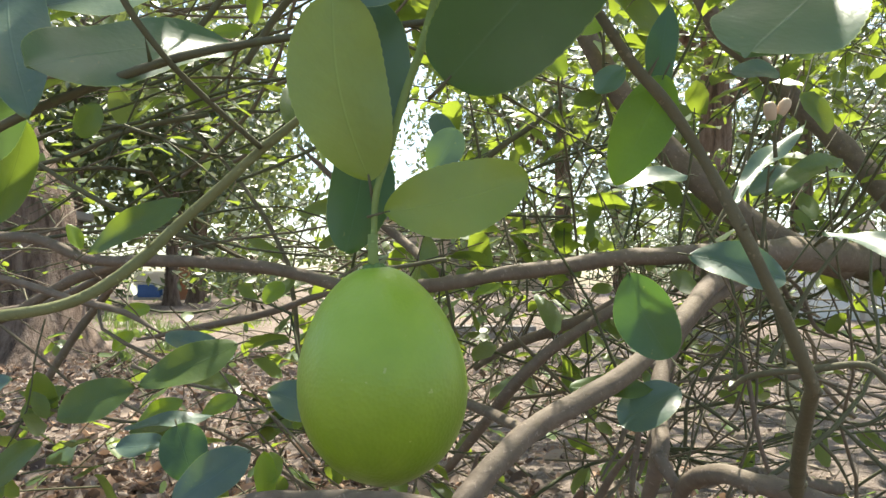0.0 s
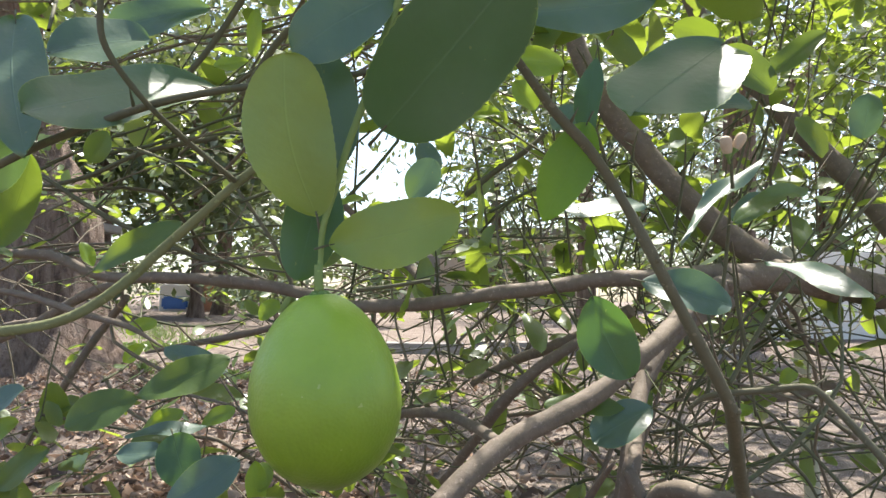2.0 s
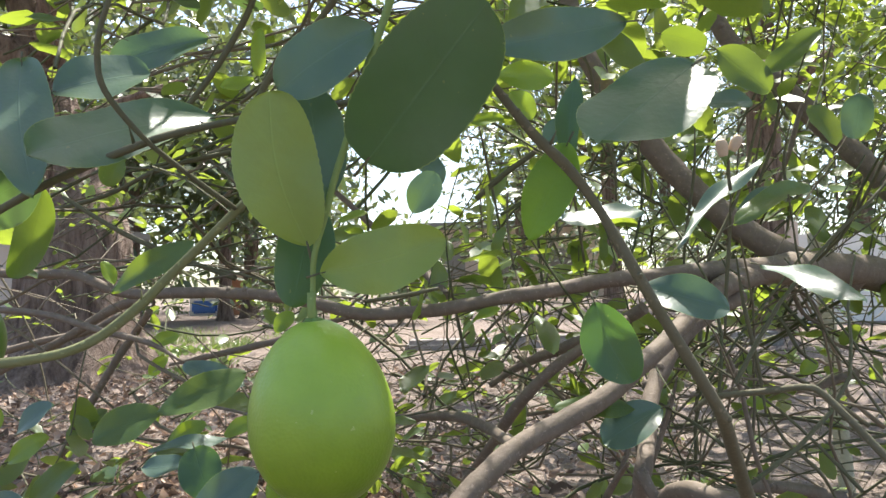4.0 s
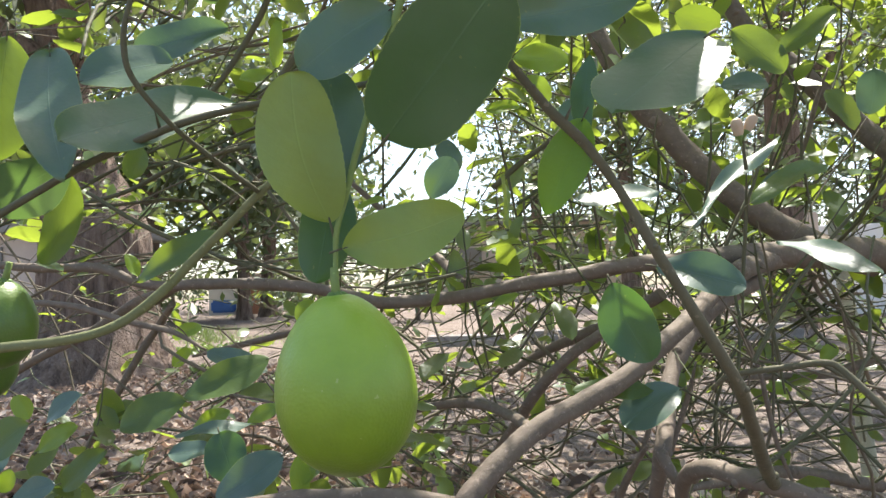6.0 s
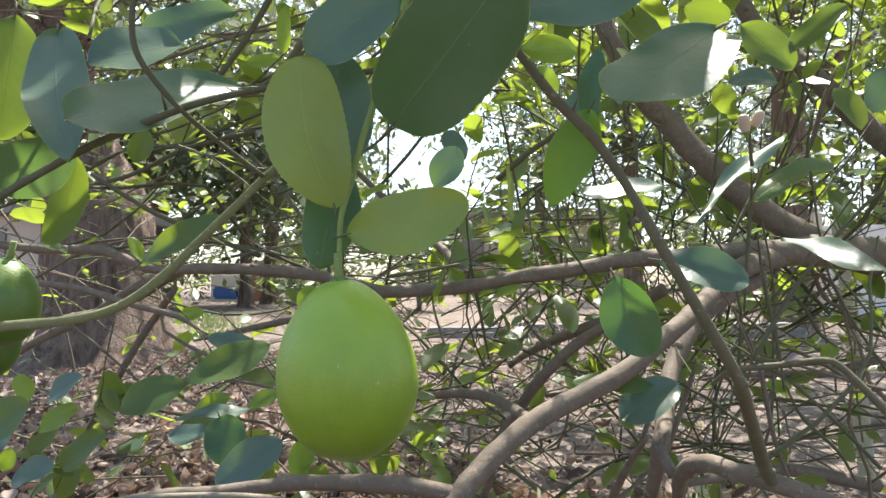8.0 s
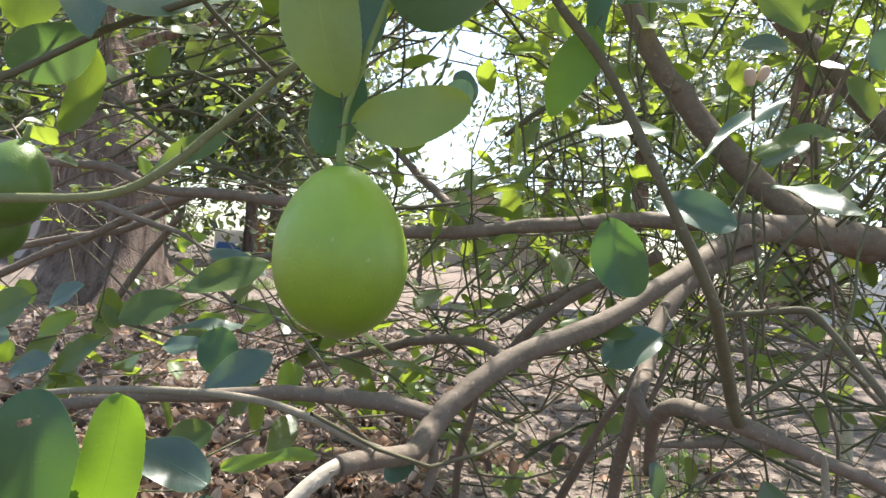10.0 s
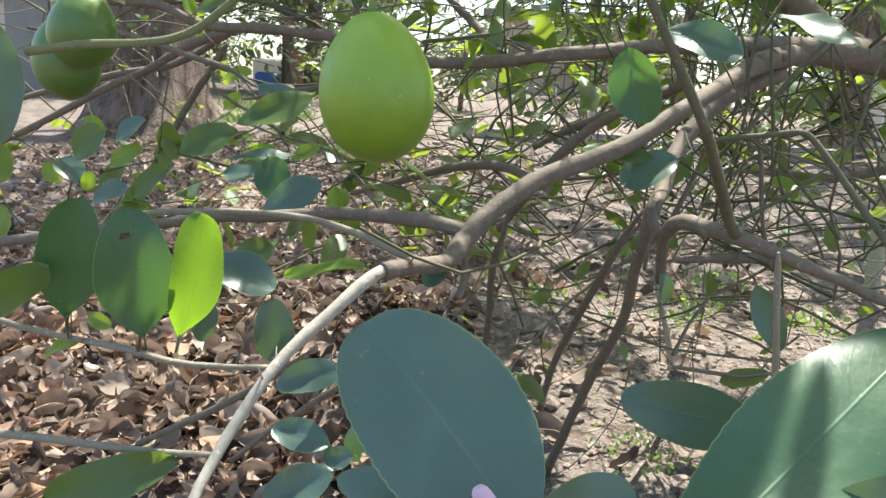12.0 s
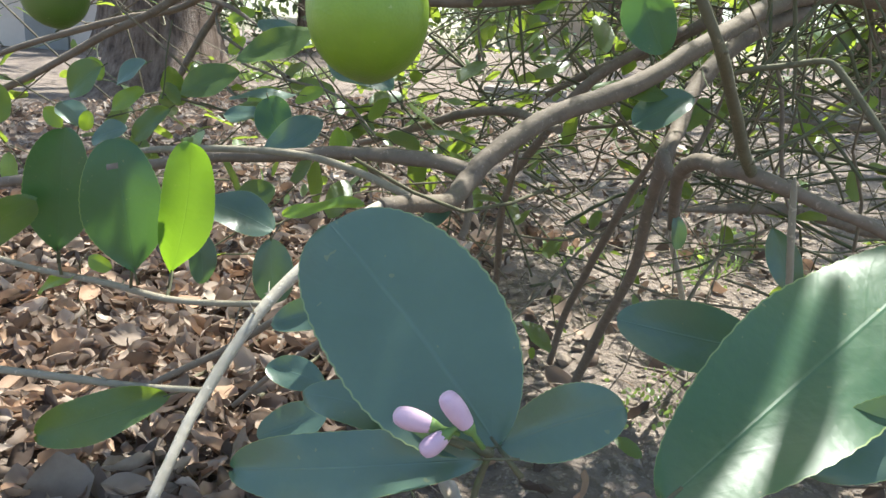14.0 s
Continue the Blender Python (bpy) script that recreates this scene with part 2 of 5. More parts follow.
        me.loops.foreach_get("vertex_index", ids)
        layer.data.foreach_set("uv", np.asarray(uvs, dtype=np.float32)[ids].ravel())
    me.materials.append(material)
    if smooth:
        me.polygons.foreach_set("use_smooth", [len(f) < 5 for f in faces])
    me.update()
    return me


def part(name, data, parent, label="", m=None):
    ob = new(name, data)
    ob.parent = parent
    if m is not None:
        ob.matrix_local = parent.matrix_world.inverted() @ m if parent.parent is None and parent.type == "EMPTY" else m
    if label:
        tagged(ob, label)
    return ob


def thing(name, x, y, z, label, category, group="", kind=""):
    ob = new(name)
    ob.location = (x, y, z)
    ob.empty_display_size = 0.05
    bpy.context.view_layer.update()
    return tagged(ob, label, category, group, kind)


def glide(points, steps):
    """A smooth line of (place, radius) through the points (x, y, z, r)."""
    p = np.array(points, dtype=float)
    q = np.vstack([2 * p[0] - p[1], p, 2 * p[-1] - p[-2]])
    q[:, 3] = np.maximum(q[:, 3], 0.0004)
    out = []
    for i in range(1, len(q) - 2):
        for s in range(steps):
            u = s / steps
            a, b, c, d = q[i - 1], q[i], q[i + 1], q[i + 2]
            out.append(0.5 * (2 * b + (c - a) * u + (2 * a - 5 * b + 4 * c - d) * u * u + (3 * b - a - 3 * c + d) * u ** 3))
    out.append(q[-2])
    return np.array(out)


def tube(line, sides=8, lump=0.0, seed=0, caps=True):
    """Vertices and faces of a tapering tube along the line of (x, y, z, r)."""
    n = len(line)
    pts = line[:, :3]
    tan = np.gradient(pts, axis=0)
    tan /= np.linalg.norm(tan, axis=1)[:, None] + 1e-9
    up = np.array([0.3, 0.5, 0.8]) if abs(tan[0][2]) < 0.9 else np.array([1.0, 0.2, 0.1])
    a = np.cross(tan[0], up)
    a /= np.linalg.norm(a)
    rng = random.Random(seed)
    verts, faces = [], []
    phase = rng.uniform(0, 9)
    for i in range(n):
        a = a - tan[i] * (a @ tan[i])
        a /= np.linalg.norm(a)
        b = np.cross(tan[i], a)
        for k in range(sides):
            w = 2 * math.pi * k / sides
            r = line[i, 3]
            if lump:
                spot = Vector(pts[i] * 38 + np.array([math.cos(w), math.sin(w), 0]) * 0.6 + phase)
                r *= 1 + lump * noise.noise(spot) + lump * 0.6 * noise.noise(spot * 3.1)
            verts.append(tuple(pts[i] + r * (math.cos(w) * a + math.sin(w) * b)))
    for i in range(n - 1):
        for k in range(sides):
            k2 = (k + 1) % sides
            faces.append((i * sides + k, i * sides + k2, (i + 1) * sides + k2, (i + 1) * sides + k))
    if caps:
        faces.append(tuple(reversed(range(sides))))
        faces.append(tuple(range((n - 1) * sides, n * sides)))
    return verts, faces


def joined(parts):
    verts, faces = [], []
    for v, f in parts:
        k = len(verts)
        verts += v
        faces += [tuple(i + k for i in g) for g in f]
    return verts, faces


def spine(at, way, length=0.011, r=0.0011):
    at, way = np.array(at), np.array(way)
    line = np.array([[*at, r], [*(at + way * length * 0.5), r * 0.6], [*(at + way * length), 0.0001]])
    return tube(line, 5)


def blade(length, width, curl, fold, rows=9, cols=2, jag=0.0, seed=0, stalk=0.12, form=None):
    """A leaf along +y with its face up: pointed oval, folded on the midrib, bent along its length, with a short stalk."""
    rng = random.Random(seed)
    verts, uvs, faces = [], [], []
    side, wave = rng.uniform(-0.05, 0.05), rng.uniform(0, 6)
    low, top = rng.uniform(0.60, 0.82), rng.uniform(0.42, 0.54)
    if form:                                      # fullness towards base and tip, sideways bow of the midrib
        low, top, side = form
    for i in range(rows + 1):
        v = 0.5 - 0.5 * math.cos(math.pi * i / rows)
        half = 0.5 * width * (4 * v * (1 - v)) ** (low if v < 0.5 else top) * (1 + 0.06 * math.sin(3 * v + wave)) if 0 < i < rows else 0.0004 + 0.03 * width * (i > 0)
        if jag and 0 < i < rows:
            half *= 1 + jag * (1 if i % 2 else -1)
        for j in range(-cols, cols + 1):
            u = j / cols
            x = half * u + side * length * math.sin(math.pi * v)
            z = fold * half * abs(u) - curl * length * (v * v) + 0.035 * length * math.sin(8 * v + wave + 1.3 * (j > 0)) * u * u
            verts.append((x, v * length, z))
            uvs.append((0.5 + 0.5 * u, v))
    w = 2 * cols + 1
    for i in range(rows):
        for j in range(w - 1):
            faces.append((i * w + j, i * w + j + 1, (i + 1) * w + j + 1, (i + 1) * w + j))
    if stalk:
        line = np.array([[0, -stalk * length, -0.01 * length, 0.0009], [0, -0.4 * stalk * length, 0, 0.0008], [0, 0.03 * length, 0, 0.0006]])
        v2, f2 = tube(line, 5)
        k = len(verts)
        verts += v2
        uvs += [(0.5, 0.02)] * len(v2)
        faces += [tuple(q + k for q in g) for g in f2]
    return verts, faces, uvs


def frame_of(base, tip, face):
    y = (Vector(tip) - Vector(base)).normalized()
    z = Vector(face)
    z = (z - y * z.dot(y)).normalized()
    x = y.cross(z)
    return Matrix(((x[0], y[0], z[0], base[0]), (x[1], y[1], z[1], base[1]), (x[2], y[2], z[2], base[2]), (0, 0, 0, 1)))


# ---- gaps in the crowns, where the sun comes through: (x, y, z, radius) of the fleck ----
LEAF_FLECKS = ((0.125, 0.239, 0.749, 0.045), (0.112, 0.24, 0.73, 0.03), (0.194, 0.46, 0.73, 0.05), (0.17, 0.46, 0.71, 0.04), (0.22, 0.46, 0.76, 0.03), (0.145, 0.455, 0.724, 0.03),
               (0.238, 0.37, 0.671, 0.035), (0.2, 0.385, 0.69, 0.025), (0.10, 0.447, 0.718, 0.03), (-0.118, 0.36, 0.775, 0.03), (-0.156, 0.357, 0.80, 0.02), (-0.284, 0.402, 0.83, 0.03), (-0.05, 0.36, 0.49, 0.05), (-0.085, 0.3, 0.44, 0.06))
LIMB_FLECKS = ((-0.12, 0.24, 0.39, 0.06), (-0.16, 0.2, 0.34, 0.06), (-0.165, 0.333, 0.48, 0.03), (0.155, 0.095, 0.53, 0.05), (0.19, 0.60, 0.635, 0.055), (0.21, 0.66, 0.655, 0.03), (0.07, 0.54, 0.56, 0.045), (0.16, 0.57, 0.53, 0.025),
               (-0.255, 0.36, 0.66, 0.022), (-0.014, 0.272, 0.655, 0.011), (-0.125, 0.355, 0.783, 0.045), (-0.2, 0.25, 0.37, 0.03))
SOIL_FLECKS = ((-0.75, 1.22, 0.0, 0.12), (-0.95, 1.05, 0.0, 0.12), (-0.55, 1.45, 0.0, 0.12), (-0.65, 1.75, 0.0, 0.12), (-0.74, 0.9, 0.0, 0.1), (-0.52, 1.15, 0.0, 0.09),
               (-0.72, 0.72, 0.0, 0.08), (0.21, 1.24, 0.0, 0.1), (0.31, 1.1, 0.0, 0.09), (0.12, 1.38, 0.0, 0.09), (0.64, 1.8, 0.0, 0.13), (0.5, 1.63, 0.0, 0.12),
               (0.71, 1.3, 0.0, 0.1), (0.28, 1.95, 0.0, 0.12), (0.85, 2.1, 0.0, 0.15), (-1.4, 3.2, 0.0, 0.3))
FLECKS = LEAF_FLECKS + LIMB_FLECKS + SOIL_FLECKS


fleck_rng = random.Random(8)
FLECKS += tuple((fleck_rng.uniform(-1.3, -0.25), fleck_rng.uniform(0.65, 2.0), 0.0, fleck_rng.uniform(0.03, 0.07)) for _ in range(38))
FLECKS += tuple((fleck_rng.uniform(0.0, 1.1), fleck_rng.uniform(0.9, 2.2), 0.0, fleck_rng.uniform(0.03, 0.07)) for _ in range(12))
fleck_at, fleck_r = np.array(FLECKS)[:, :3], np.array(FLECKS)[:, 3]
sun_way = np.array(to_sun)


def in_gap(c, low=False, wide=0.0):
    """Whether a place lies in a gap, or within wide of it; low: in one whose fleck falls on the soil."""
    d = np.array(c) - fleck_at
    h = d @ sun_way
    off = np.sqrt(np.maximum((d * d).sum(1) - h * h, 0.0))
    hit = (h > 0.04) & (off < fleck_r + 0.004 * h + wide)
    return bool((hit & (fleck_at[:, 2] < 0.2)).any() if low else hit.any())


# ---- ground ----
def lie(x, y):
    """The ground's height."""
    far = max(0.0, y - 3.0)
    z = 0.022 * min(far, 40.0)
    z += 0.030 * noise.noise(Vector((x * 0.9, y * 0.9, 3.1))) + 0.014 * noise.noise(Vector((x * 3.3, y * 3.3, 7.7)))
    if abs(x) < 4 and y < 6:
        z += 0.017 * noise.noise(Vector((x * 9, y * 9, 1.3))) + 0.009 * noise.noise(Vector((x * 21, y * 21, 5.3)))
    return z


def spaced(lo, hi, dense_lo, dense_hi, step, growth):
    out = list(np.arange(dense_lo, dense_hi, step))
    s, x = step, out[-1]
    while x < hi:
        s *= growth
        x += s
        out.append(x)
    s, x = step, out[0]
    while x > lo:
        s *= growth
        x -= s
        out.insert(0, x)
    return out


def build_ground():
    xs, ys = spaced(-400, 400, -1.6, 1.6, 0.022, 1.12), spaced(-60, 700, 0.5, 2.8, 0.022, 1.10)
    verts = [(x, y, lie(x, y)) for y in ys for x in xs]
    w = len(xs)
    faces = [(j * w + i, j * w + i + 1, (j + 1) * w + i + 1, (j + 1) * w + i) for j in range(len(ys) - 1) for i in range(w - 1)]
    tagged(new("ground", mesh_of("ground", verts, faces, SOIL)), "bare dry brown soil with clods under the tree", "ground", kind="structure")


build_ground()


# ---- old trees and far things ----
def crown(rng, cx, cy, cz, rx, ry, rz, count, size):
    """Many small leaves in uneven clumps."""
    clumps = [(cx + rng.gauss(0, 0.5) * rx, cy + rng.gauss(0, 0.5) * ry, cz + rng.gauss(0, 0.5) * rz, rng.uniform(0.12, 0.3)) for _ in range(max(6, min(140, count // 45)))]
    verts, faces, uvs = [], [], []
    for _ in range(count):
        x, y, z, r = rng.choice(clumps)
        c = Vector((x + rng.gauss(0, r) * rx, y + rng.gauss(0, r) * ry, z + rng.gauss(0, r) * rz))
        d = Vector((rng.gauss(0, 1), rng.gauss(0, 1), rng.gauss(-0.4, 0.8))).normalized()
        if in_gap(c, False, 0.06):
            continue
        s = d.orthogonal().normalized() * size * rng.uniform(0.16, 0.26)
        d *= size * rng.uniform(0.7, 1.3)
        k = len(verts)
        verts += [tuple(c), tuple(c + d * 0.5 + s), tuple(c + d), tuple(c + d * 0.5 - s)]
        uvs += [(0.5, 0), (1, 0.5), (0.5, 1), (0, 0.5)]
        faces.append((k, k + 1, k + 2, k + 3))
    return mesh_of("crown", verts, faces, FAR_LEAF, uvs)


def old_tree(seed, x, y, r, height, lean, crown_low, count, size, label, spread=2.6, ridges=0.24, over=(0, 0), fork=None):
    rng = random.Random(seed)
    z = lie(x, y)
    tree = thing("tree", x, y, z, label, "tree", "old trees behind the lemon tree")
    rows, sides = 46, 40
    verts, faces = [], []
    for i in range(rows + 1):
        h = height * (i / rows) ** 1.5
        rad = r * (1 + 0.75 * math.exp(-h / (0.55 * r + 0.1)) - 0.45 * (h / height))
        shift = lean * h
        if fork:                                  # above the fork a slimmer stem leans aside
            rad *= 1 - fork[1] * min(1.0, max(0.0, (h - fork[0] + 0.35) / 0.5))
            shift += fork[2] * max(0.0, h - fork[0])
        for k in range(sides):
            w = 2 * math.pi * k / sides
            ridge = ridges * abs(math.sin(2.5 * w + 1.5 * noise.noise(Vector((w, h * 0.7, seed))))) * (0.5 + math.exp(-h / r))
            rough = 1 + ridge + 0.10 * noise.noise(Vector((math.cos(w) * 2, math.sin(w) * 2, h * 1.6 + seed))) + 0.04 * noise.noise(Vector((math.cos(w) * 9, math.sin(w) * 9, h * 5)))
            verts.append((x + shift + rad * rough * math.cos(w), y + rad * rough * math.sin(w), z - 0.12 + h))
    for i in range(rows):
        for k in range(sides):
            k2 = (k + 1) % sides
            faces.append((i * sides + k, i * sides + k2, (i + 1) * sides + k2, (i + 1) * sides + k))
    part("trunk", mesh_of("trunk", verts, faces, TRUNK_BARK), tree, m=Matrix())
    for _ in range(5):
        h = rng.uniform(0.45, 0.95) * height
        w = rng.uniform(0, 6.28)
        a = np.array([x + lean * h + (fork[2] * max(0.0, h - fork[0]) if fork else 0.0), y, z + h])
        d = np.array([math.cos(w), math.sin(w), rng.uniform(0.3, 0.9)])
        ln = rng.uniform(0.6, 1.0) * spread
        d += np.array([over[0], over[1], 0]) * 0.25
        line = glide([(*a, r * 0.38), (*(a + d * ln * 0.4 + rng.uniform(-.1, .1)), r * 0.26), (*(a + d * ln * np.array([1, 1, 0.8])), r * 0.10)], 6)
        part("limb", mesh_of("limb", *tube(line, 9, 0.2, seed), TRUNK_BARK), tree, m=Matrix())
    part("crown", crown(rng, x + lean * height + over[0], y + over[1], z + crown_low + (height - crown_low) * 0.6, spread, spread, (height - crown_low) * 0.55, count, size), tree, m=Matrix())


old_tree(1, -3.66, 5.98, 0.40, 5.4, 0.0, 3.2, 11000, 0.17, "thick old tree trunk with furrowed grey-brown bark on bare soil", 3.6, over=(0.8, -0.6), fork=(1.75, 0.48, -0.34))
old_tree(2, -7.05, 10.4, 0.36, 6.5, 0.0, 3.4, 2600, 0.18, "dark-barked old tree behind the nearer trunk", 3.0)
old_tree(3, 3.2, 9.2, 0.22, 5.8, 0.02, 3.0, 9000, 0.17, "slender tree with brown bark on open soil", 3.8, over=(0.3, -1.2))
far_rng = random.Random(5)
for tx, ty, th, low in ((-10.0, 13.2, 6.5, 2.3), (-8.0, 14.6, 6.5, 2.2), (-6.2, 15.5, 6.5, 2.4), (-12, 15, 7, 2.0), (-6.2, 17, 6.5, 1.4), (-8.4, 23, 6.5, 2.4), (2.6, 18, 7.5, 3.6), (7.0, 15, 6, 1.6), (11.5, 17, 7, 1.4), (0.6, 26, 9, 2.2), (6.0, 27, 9, 2.0), (15, 25, 9, 2), (-15, 27, 9, 2), (-9.5, 30, 9, 1.5), (10.5, 33, 9, 1.6)):
    old_tree(far_rng.randrange(99), tx, ty, far_rng.uniform(0.14, 0.26), th, far_rng.uniform(-0.04, 0.04), low * 0.7, 2800 if 13 < ty < 15.6 and -11 < tx < -3 else 4200, 0.30, "leafy orchard tree in the distance", 2.6, 0.08)


for tx, ty in ((-3.5, 12.4), (-2.0, 13.4), (3.3, 12.6), (5.0, 14.0), (-6.6, 21.5), (-10.4, 20.5)):
    old_tree(far_rng.randrange(99), tx, ty, far_rng.uniform(0.04, 0.06), far_rng.uniform(1.2, 1.6), far_rng.uniform(-0.1, 0.1), 0.2, 800, 0.17, "bushy young orchard tree at the far edge of the plot", 0.8, 0.08)


def block(x0, x1, y0, y1, z0, z1, bevel=0.02):
    bm = bmesh.new()
    bmesh.ops.create_cube(bm, size=1)
    for v in bm.verts:
        v.co = Vector(((x0 + x1) / 2 + v.co.x * (x1 - x0), (y0 + y1) / 2 + v.co.y * (y1 - y0), (z0 + z1) / 2 + v.co.z * (z1 - z0)))
    bmesh.ops.bevel(bm, geom=bm.edges[:], offset=bevel, segments=2, affect="EDGES")
    return bm


def solid(name, bm, material, parent=None, label="", smooth=False):
    me = bpy.data.meshes.new(name)
    bm.to_mesh(me)
    bm.free()
    me.materials.append(material)
    if smooth:
        me.polygons.foreach_set("use_smooth", [True] * len(me.polygons))
    if parent is None:
        ob = new(name, me)
    else:
        ob = part(name, me, parent, m=Matrix())
    return tagged(ob, label) if label else ob


def far_things():
    hut = thing("shed", -8.6, 11.0, lie(-8.6, 11), "low pinkish plastered shed beyond the old trunk", "shed")
    z = lie(-8.6, 11) - 0.2
    solid("wall", block(-10.6, -7.0, 10.6, 13.0, z, z + 1.9), PLASTER, hut)
    solid("roof", block(-10.9, -6.8, 10.3, 13.3, z + 1.9, z + 2.05), ROOF_TIN, hut)
    door = solid("door", block(-9.0, -8.2, 10.56, 10.6, z + 0.15, z + 1.7, 0.01), ROOF_TIN, hut)
    solid("handle", block(-8.34, -8.28, 10.50, 10.56, z + 0.85, z + 1.0, 0.01), WHITE_PAINT, door)
    hut = thing("house", 1.0, 31.0, lie(1, 31), "distant beige house with a flat roof behind the trees", "house")
    z = lie(1, 31) - 0.3
    solid("wall", block(-3.5, 4.0, 30, 35, z, z + 3.2), PLASTER, hut)
    solid("roof", block(-3.8, 4.3, 29.7, 35.3, z + 3.2, z + 3.5), ROOF_TIN, hut)
    for wx in (-2.2, 0.0, 2.2):
        one = solid("window", block(wx - 0.45, wx + 0.45, 29.95, 30.05, z + 1.2, z + 2.3), ROOF_TIN, hut)
        solid("sill", block(wx - 0.55, wx + 0.55, 29.85, 29.98, z + 1.12, z + 1.2), PLASTER, one)
    wall = thing("garden_wall", 6.4, 11.5, lie(6.4, 11.5), "pale sunlit garden wall at the edge of the plot", "wall")
    z = lie(6.4, 11.5) - 0.2
    for i in range(5):
        solid("panel", block(4.3 + i * 2.0, 6.28 + i * 2.0, 11.4, 11.6, z, z + 1.55), WHITE_PAINT, wall)
        solid("post", block(4.2 + i * 2.0, 4.42 + i * 2.0, 11.3, 11.7, z, z + 1.75), PLASTER, wall)
    tank = thing("water_trough", -7.95, 19.2, lie(-7.95, 19.2), "white trough covered with a blue plastic sheet", "trough")
    z = lie(-7.95, 19.2) - 0.05
    solid("body", block(-8.55, -7.55, 18.8, 19.6, z, z + 0.80, 0.06), WHITE_PAINT, tank)
    solid("sheet", block(-8.45, -7.75, 18.72, 19.65, z + 0.12, z + 0.45, 0.05), BLUE_SHEET, tank)
    pil = thing("brick_pillar", -7.3, 19.0, lie(-7.3, 19), "short red clay pillar standing beside the trough", "pillar")
    z = lie(-7.3, 19) - 0.1
    solid("shaft", block(-7.52, -7.07, 18.8, 19.25, z, z + 1.1), BRICK_RED, pil)
    solid("cap", block(-7.58, -7.01, 18.73, 19.32, z + 1.1, z + 1.2), PLASTER, pil)
    kerb = thing("concrete_kerb", 0.4, 8.0, lie(0.4, 8), "low grey concrete channel edge across the plot", "kerb")
    z = lie(0.4, 8) - 0.1
    for i in range(4):
        solid("slab", block(-1.1 + i * 1.0, -0.12 + i * 1.0, 7.8, 8.25, z, z + 0.20 + 0.03 * (i % 2), 0.05), CONCRETE, kerb)


far_things()


def build_stake():
    x, y = 1.10, 2.44
    z = lie(x, y)
    stake = thing("wooden_stake", x, y, z, "weathered upright wooden stake driven into the soil", "stake")
    line = glide([(x + 0.02, y, z - 0.1, 0.026), (x, y, z + 0.3, 0.025), (x - 0.02, y, z + 0.6, 0.024), (x - 0.045, y, z + 0.86, 0.022)], 6)
    part("pole", mesh_of("pole", *tube(line, 10, 0.12, 4), STAKE_WOOD), stake, m=Matrix())


build_stake()


# ---- the lemon tree ----
tree = thing("lemon_tree", 0.75, 1.25, 0.0, "spreading lemon tree with green fruit, grey-brown limbs and thorny twigs", "tree")
grown = []                                       # lines of the limbs, for the twigs to start from


def grow(name, material, *points, spines=0, label=""):
    """A limb, branch or twig of the tree through points (x, y, z, radius)."""
    seed = len(grown)
    rng = random.Random(seed)
    line = glide(points, 5)
    thick = max(p[3] for p in points)
    if thick > 0.006:                             # slight kinks of an old limb
        for i in range(1, len(line) - 1):
            k = noise.noise_vector(Vector(line[i, :3]) * 9 + Vector((seed, 0, 0)))
            line[i, :3] += np.array(k) * thick * 0.28
    bits = [tube(line, 14 if thick > 0.008 else 9, 0.16 if thick > 0.004 else 0.10, seed)]
    for _ in range(spines):
        i = rng.randrange(2, len(line) - 2)
        d = Vector((rng.uniform(-1, 1), rng.uniform(-0.6, 0.3), rng.uniform(-0.3, 1))).normalized()
        bits.append(spine(line[i, :3], d, rng.uniform(0.008, 0.016)))
    if thick > 0.003:                             # knots where twigs broke off
        for _ in range(2 + len(line) // 16):
            i = rng.randrange(1, len(line) - 1)
            d = np.array(Vector((rng.uniform(-1, 1), rng.uniform(-1, 0.4), rng.uniform(-0.5, 1))).normalized())
            r = line[i, 3]
            bits.append(tube(np.array([[*line[i, :3], r * 0.75], [*(line[i, :3] + d * r * 1.1), r * 0.55], [*(line[i, :3] + d * r * 1.35), r * 0.25]]), 7, 0.2, seed))
    part(name, mesh_of(name, *joined(bits), material), tree, label, Matrix())
    grown.append(line)


leaf_no = 0


def near_leaf(base, tip, face, width, material, curl, fold, label="", hole=False, form=None):
    """One leaf that the walk passes closely, with a finely toothed edge."""
    global leaf_no
    leaf_no += 1
    length = (Vector(tip) - Vector(base)).length
    v, f, uv = blade(length, width, curl, fold, 60, 3, 0.010, leaf_no, 0, form)
    if hole:                                      # where an insect ate through
        f = [g for g in f if g not in (f[43 * 6 + 2], f[42 * 6 + 2])]
    # turn the bent blade so that its tip meets the given tip
    m = frame_of(base, tip, face) @ Matrix.Rotation(math.atan(curl) * 0.9, 4, "X")
    one = part("leaf", mesh_of("leaf", v, f, material, uv), tree, label, m)
    r = min(0.0008, 0.022 * width)
    line = np.array([[0, -0.12 * length, -0.01 * length, r], [0, -0.05 * length, 0, r * 0.9], [0, 0.04 * length, -0.0002, r * 0.6]])
    part("leaf_stalk", mesh_of("leaf_stalk", *tube(line, 6), GREEN_TWIG), one, m=Matrix())


grow("trunk", BARK, (1.02, 1.32, -0.06, 0.062), (0.99, 1.29, 0.10, 0.048), (0.93, 1.24, 0.34, 0.043), (0.84, 1.17, 0.62, 0.041), (0.87, 1.24, 0.95, 0.032), (0.95, 1.36, 1.40, 0.022), (0.98, 1.45, 1.80, 0.013))
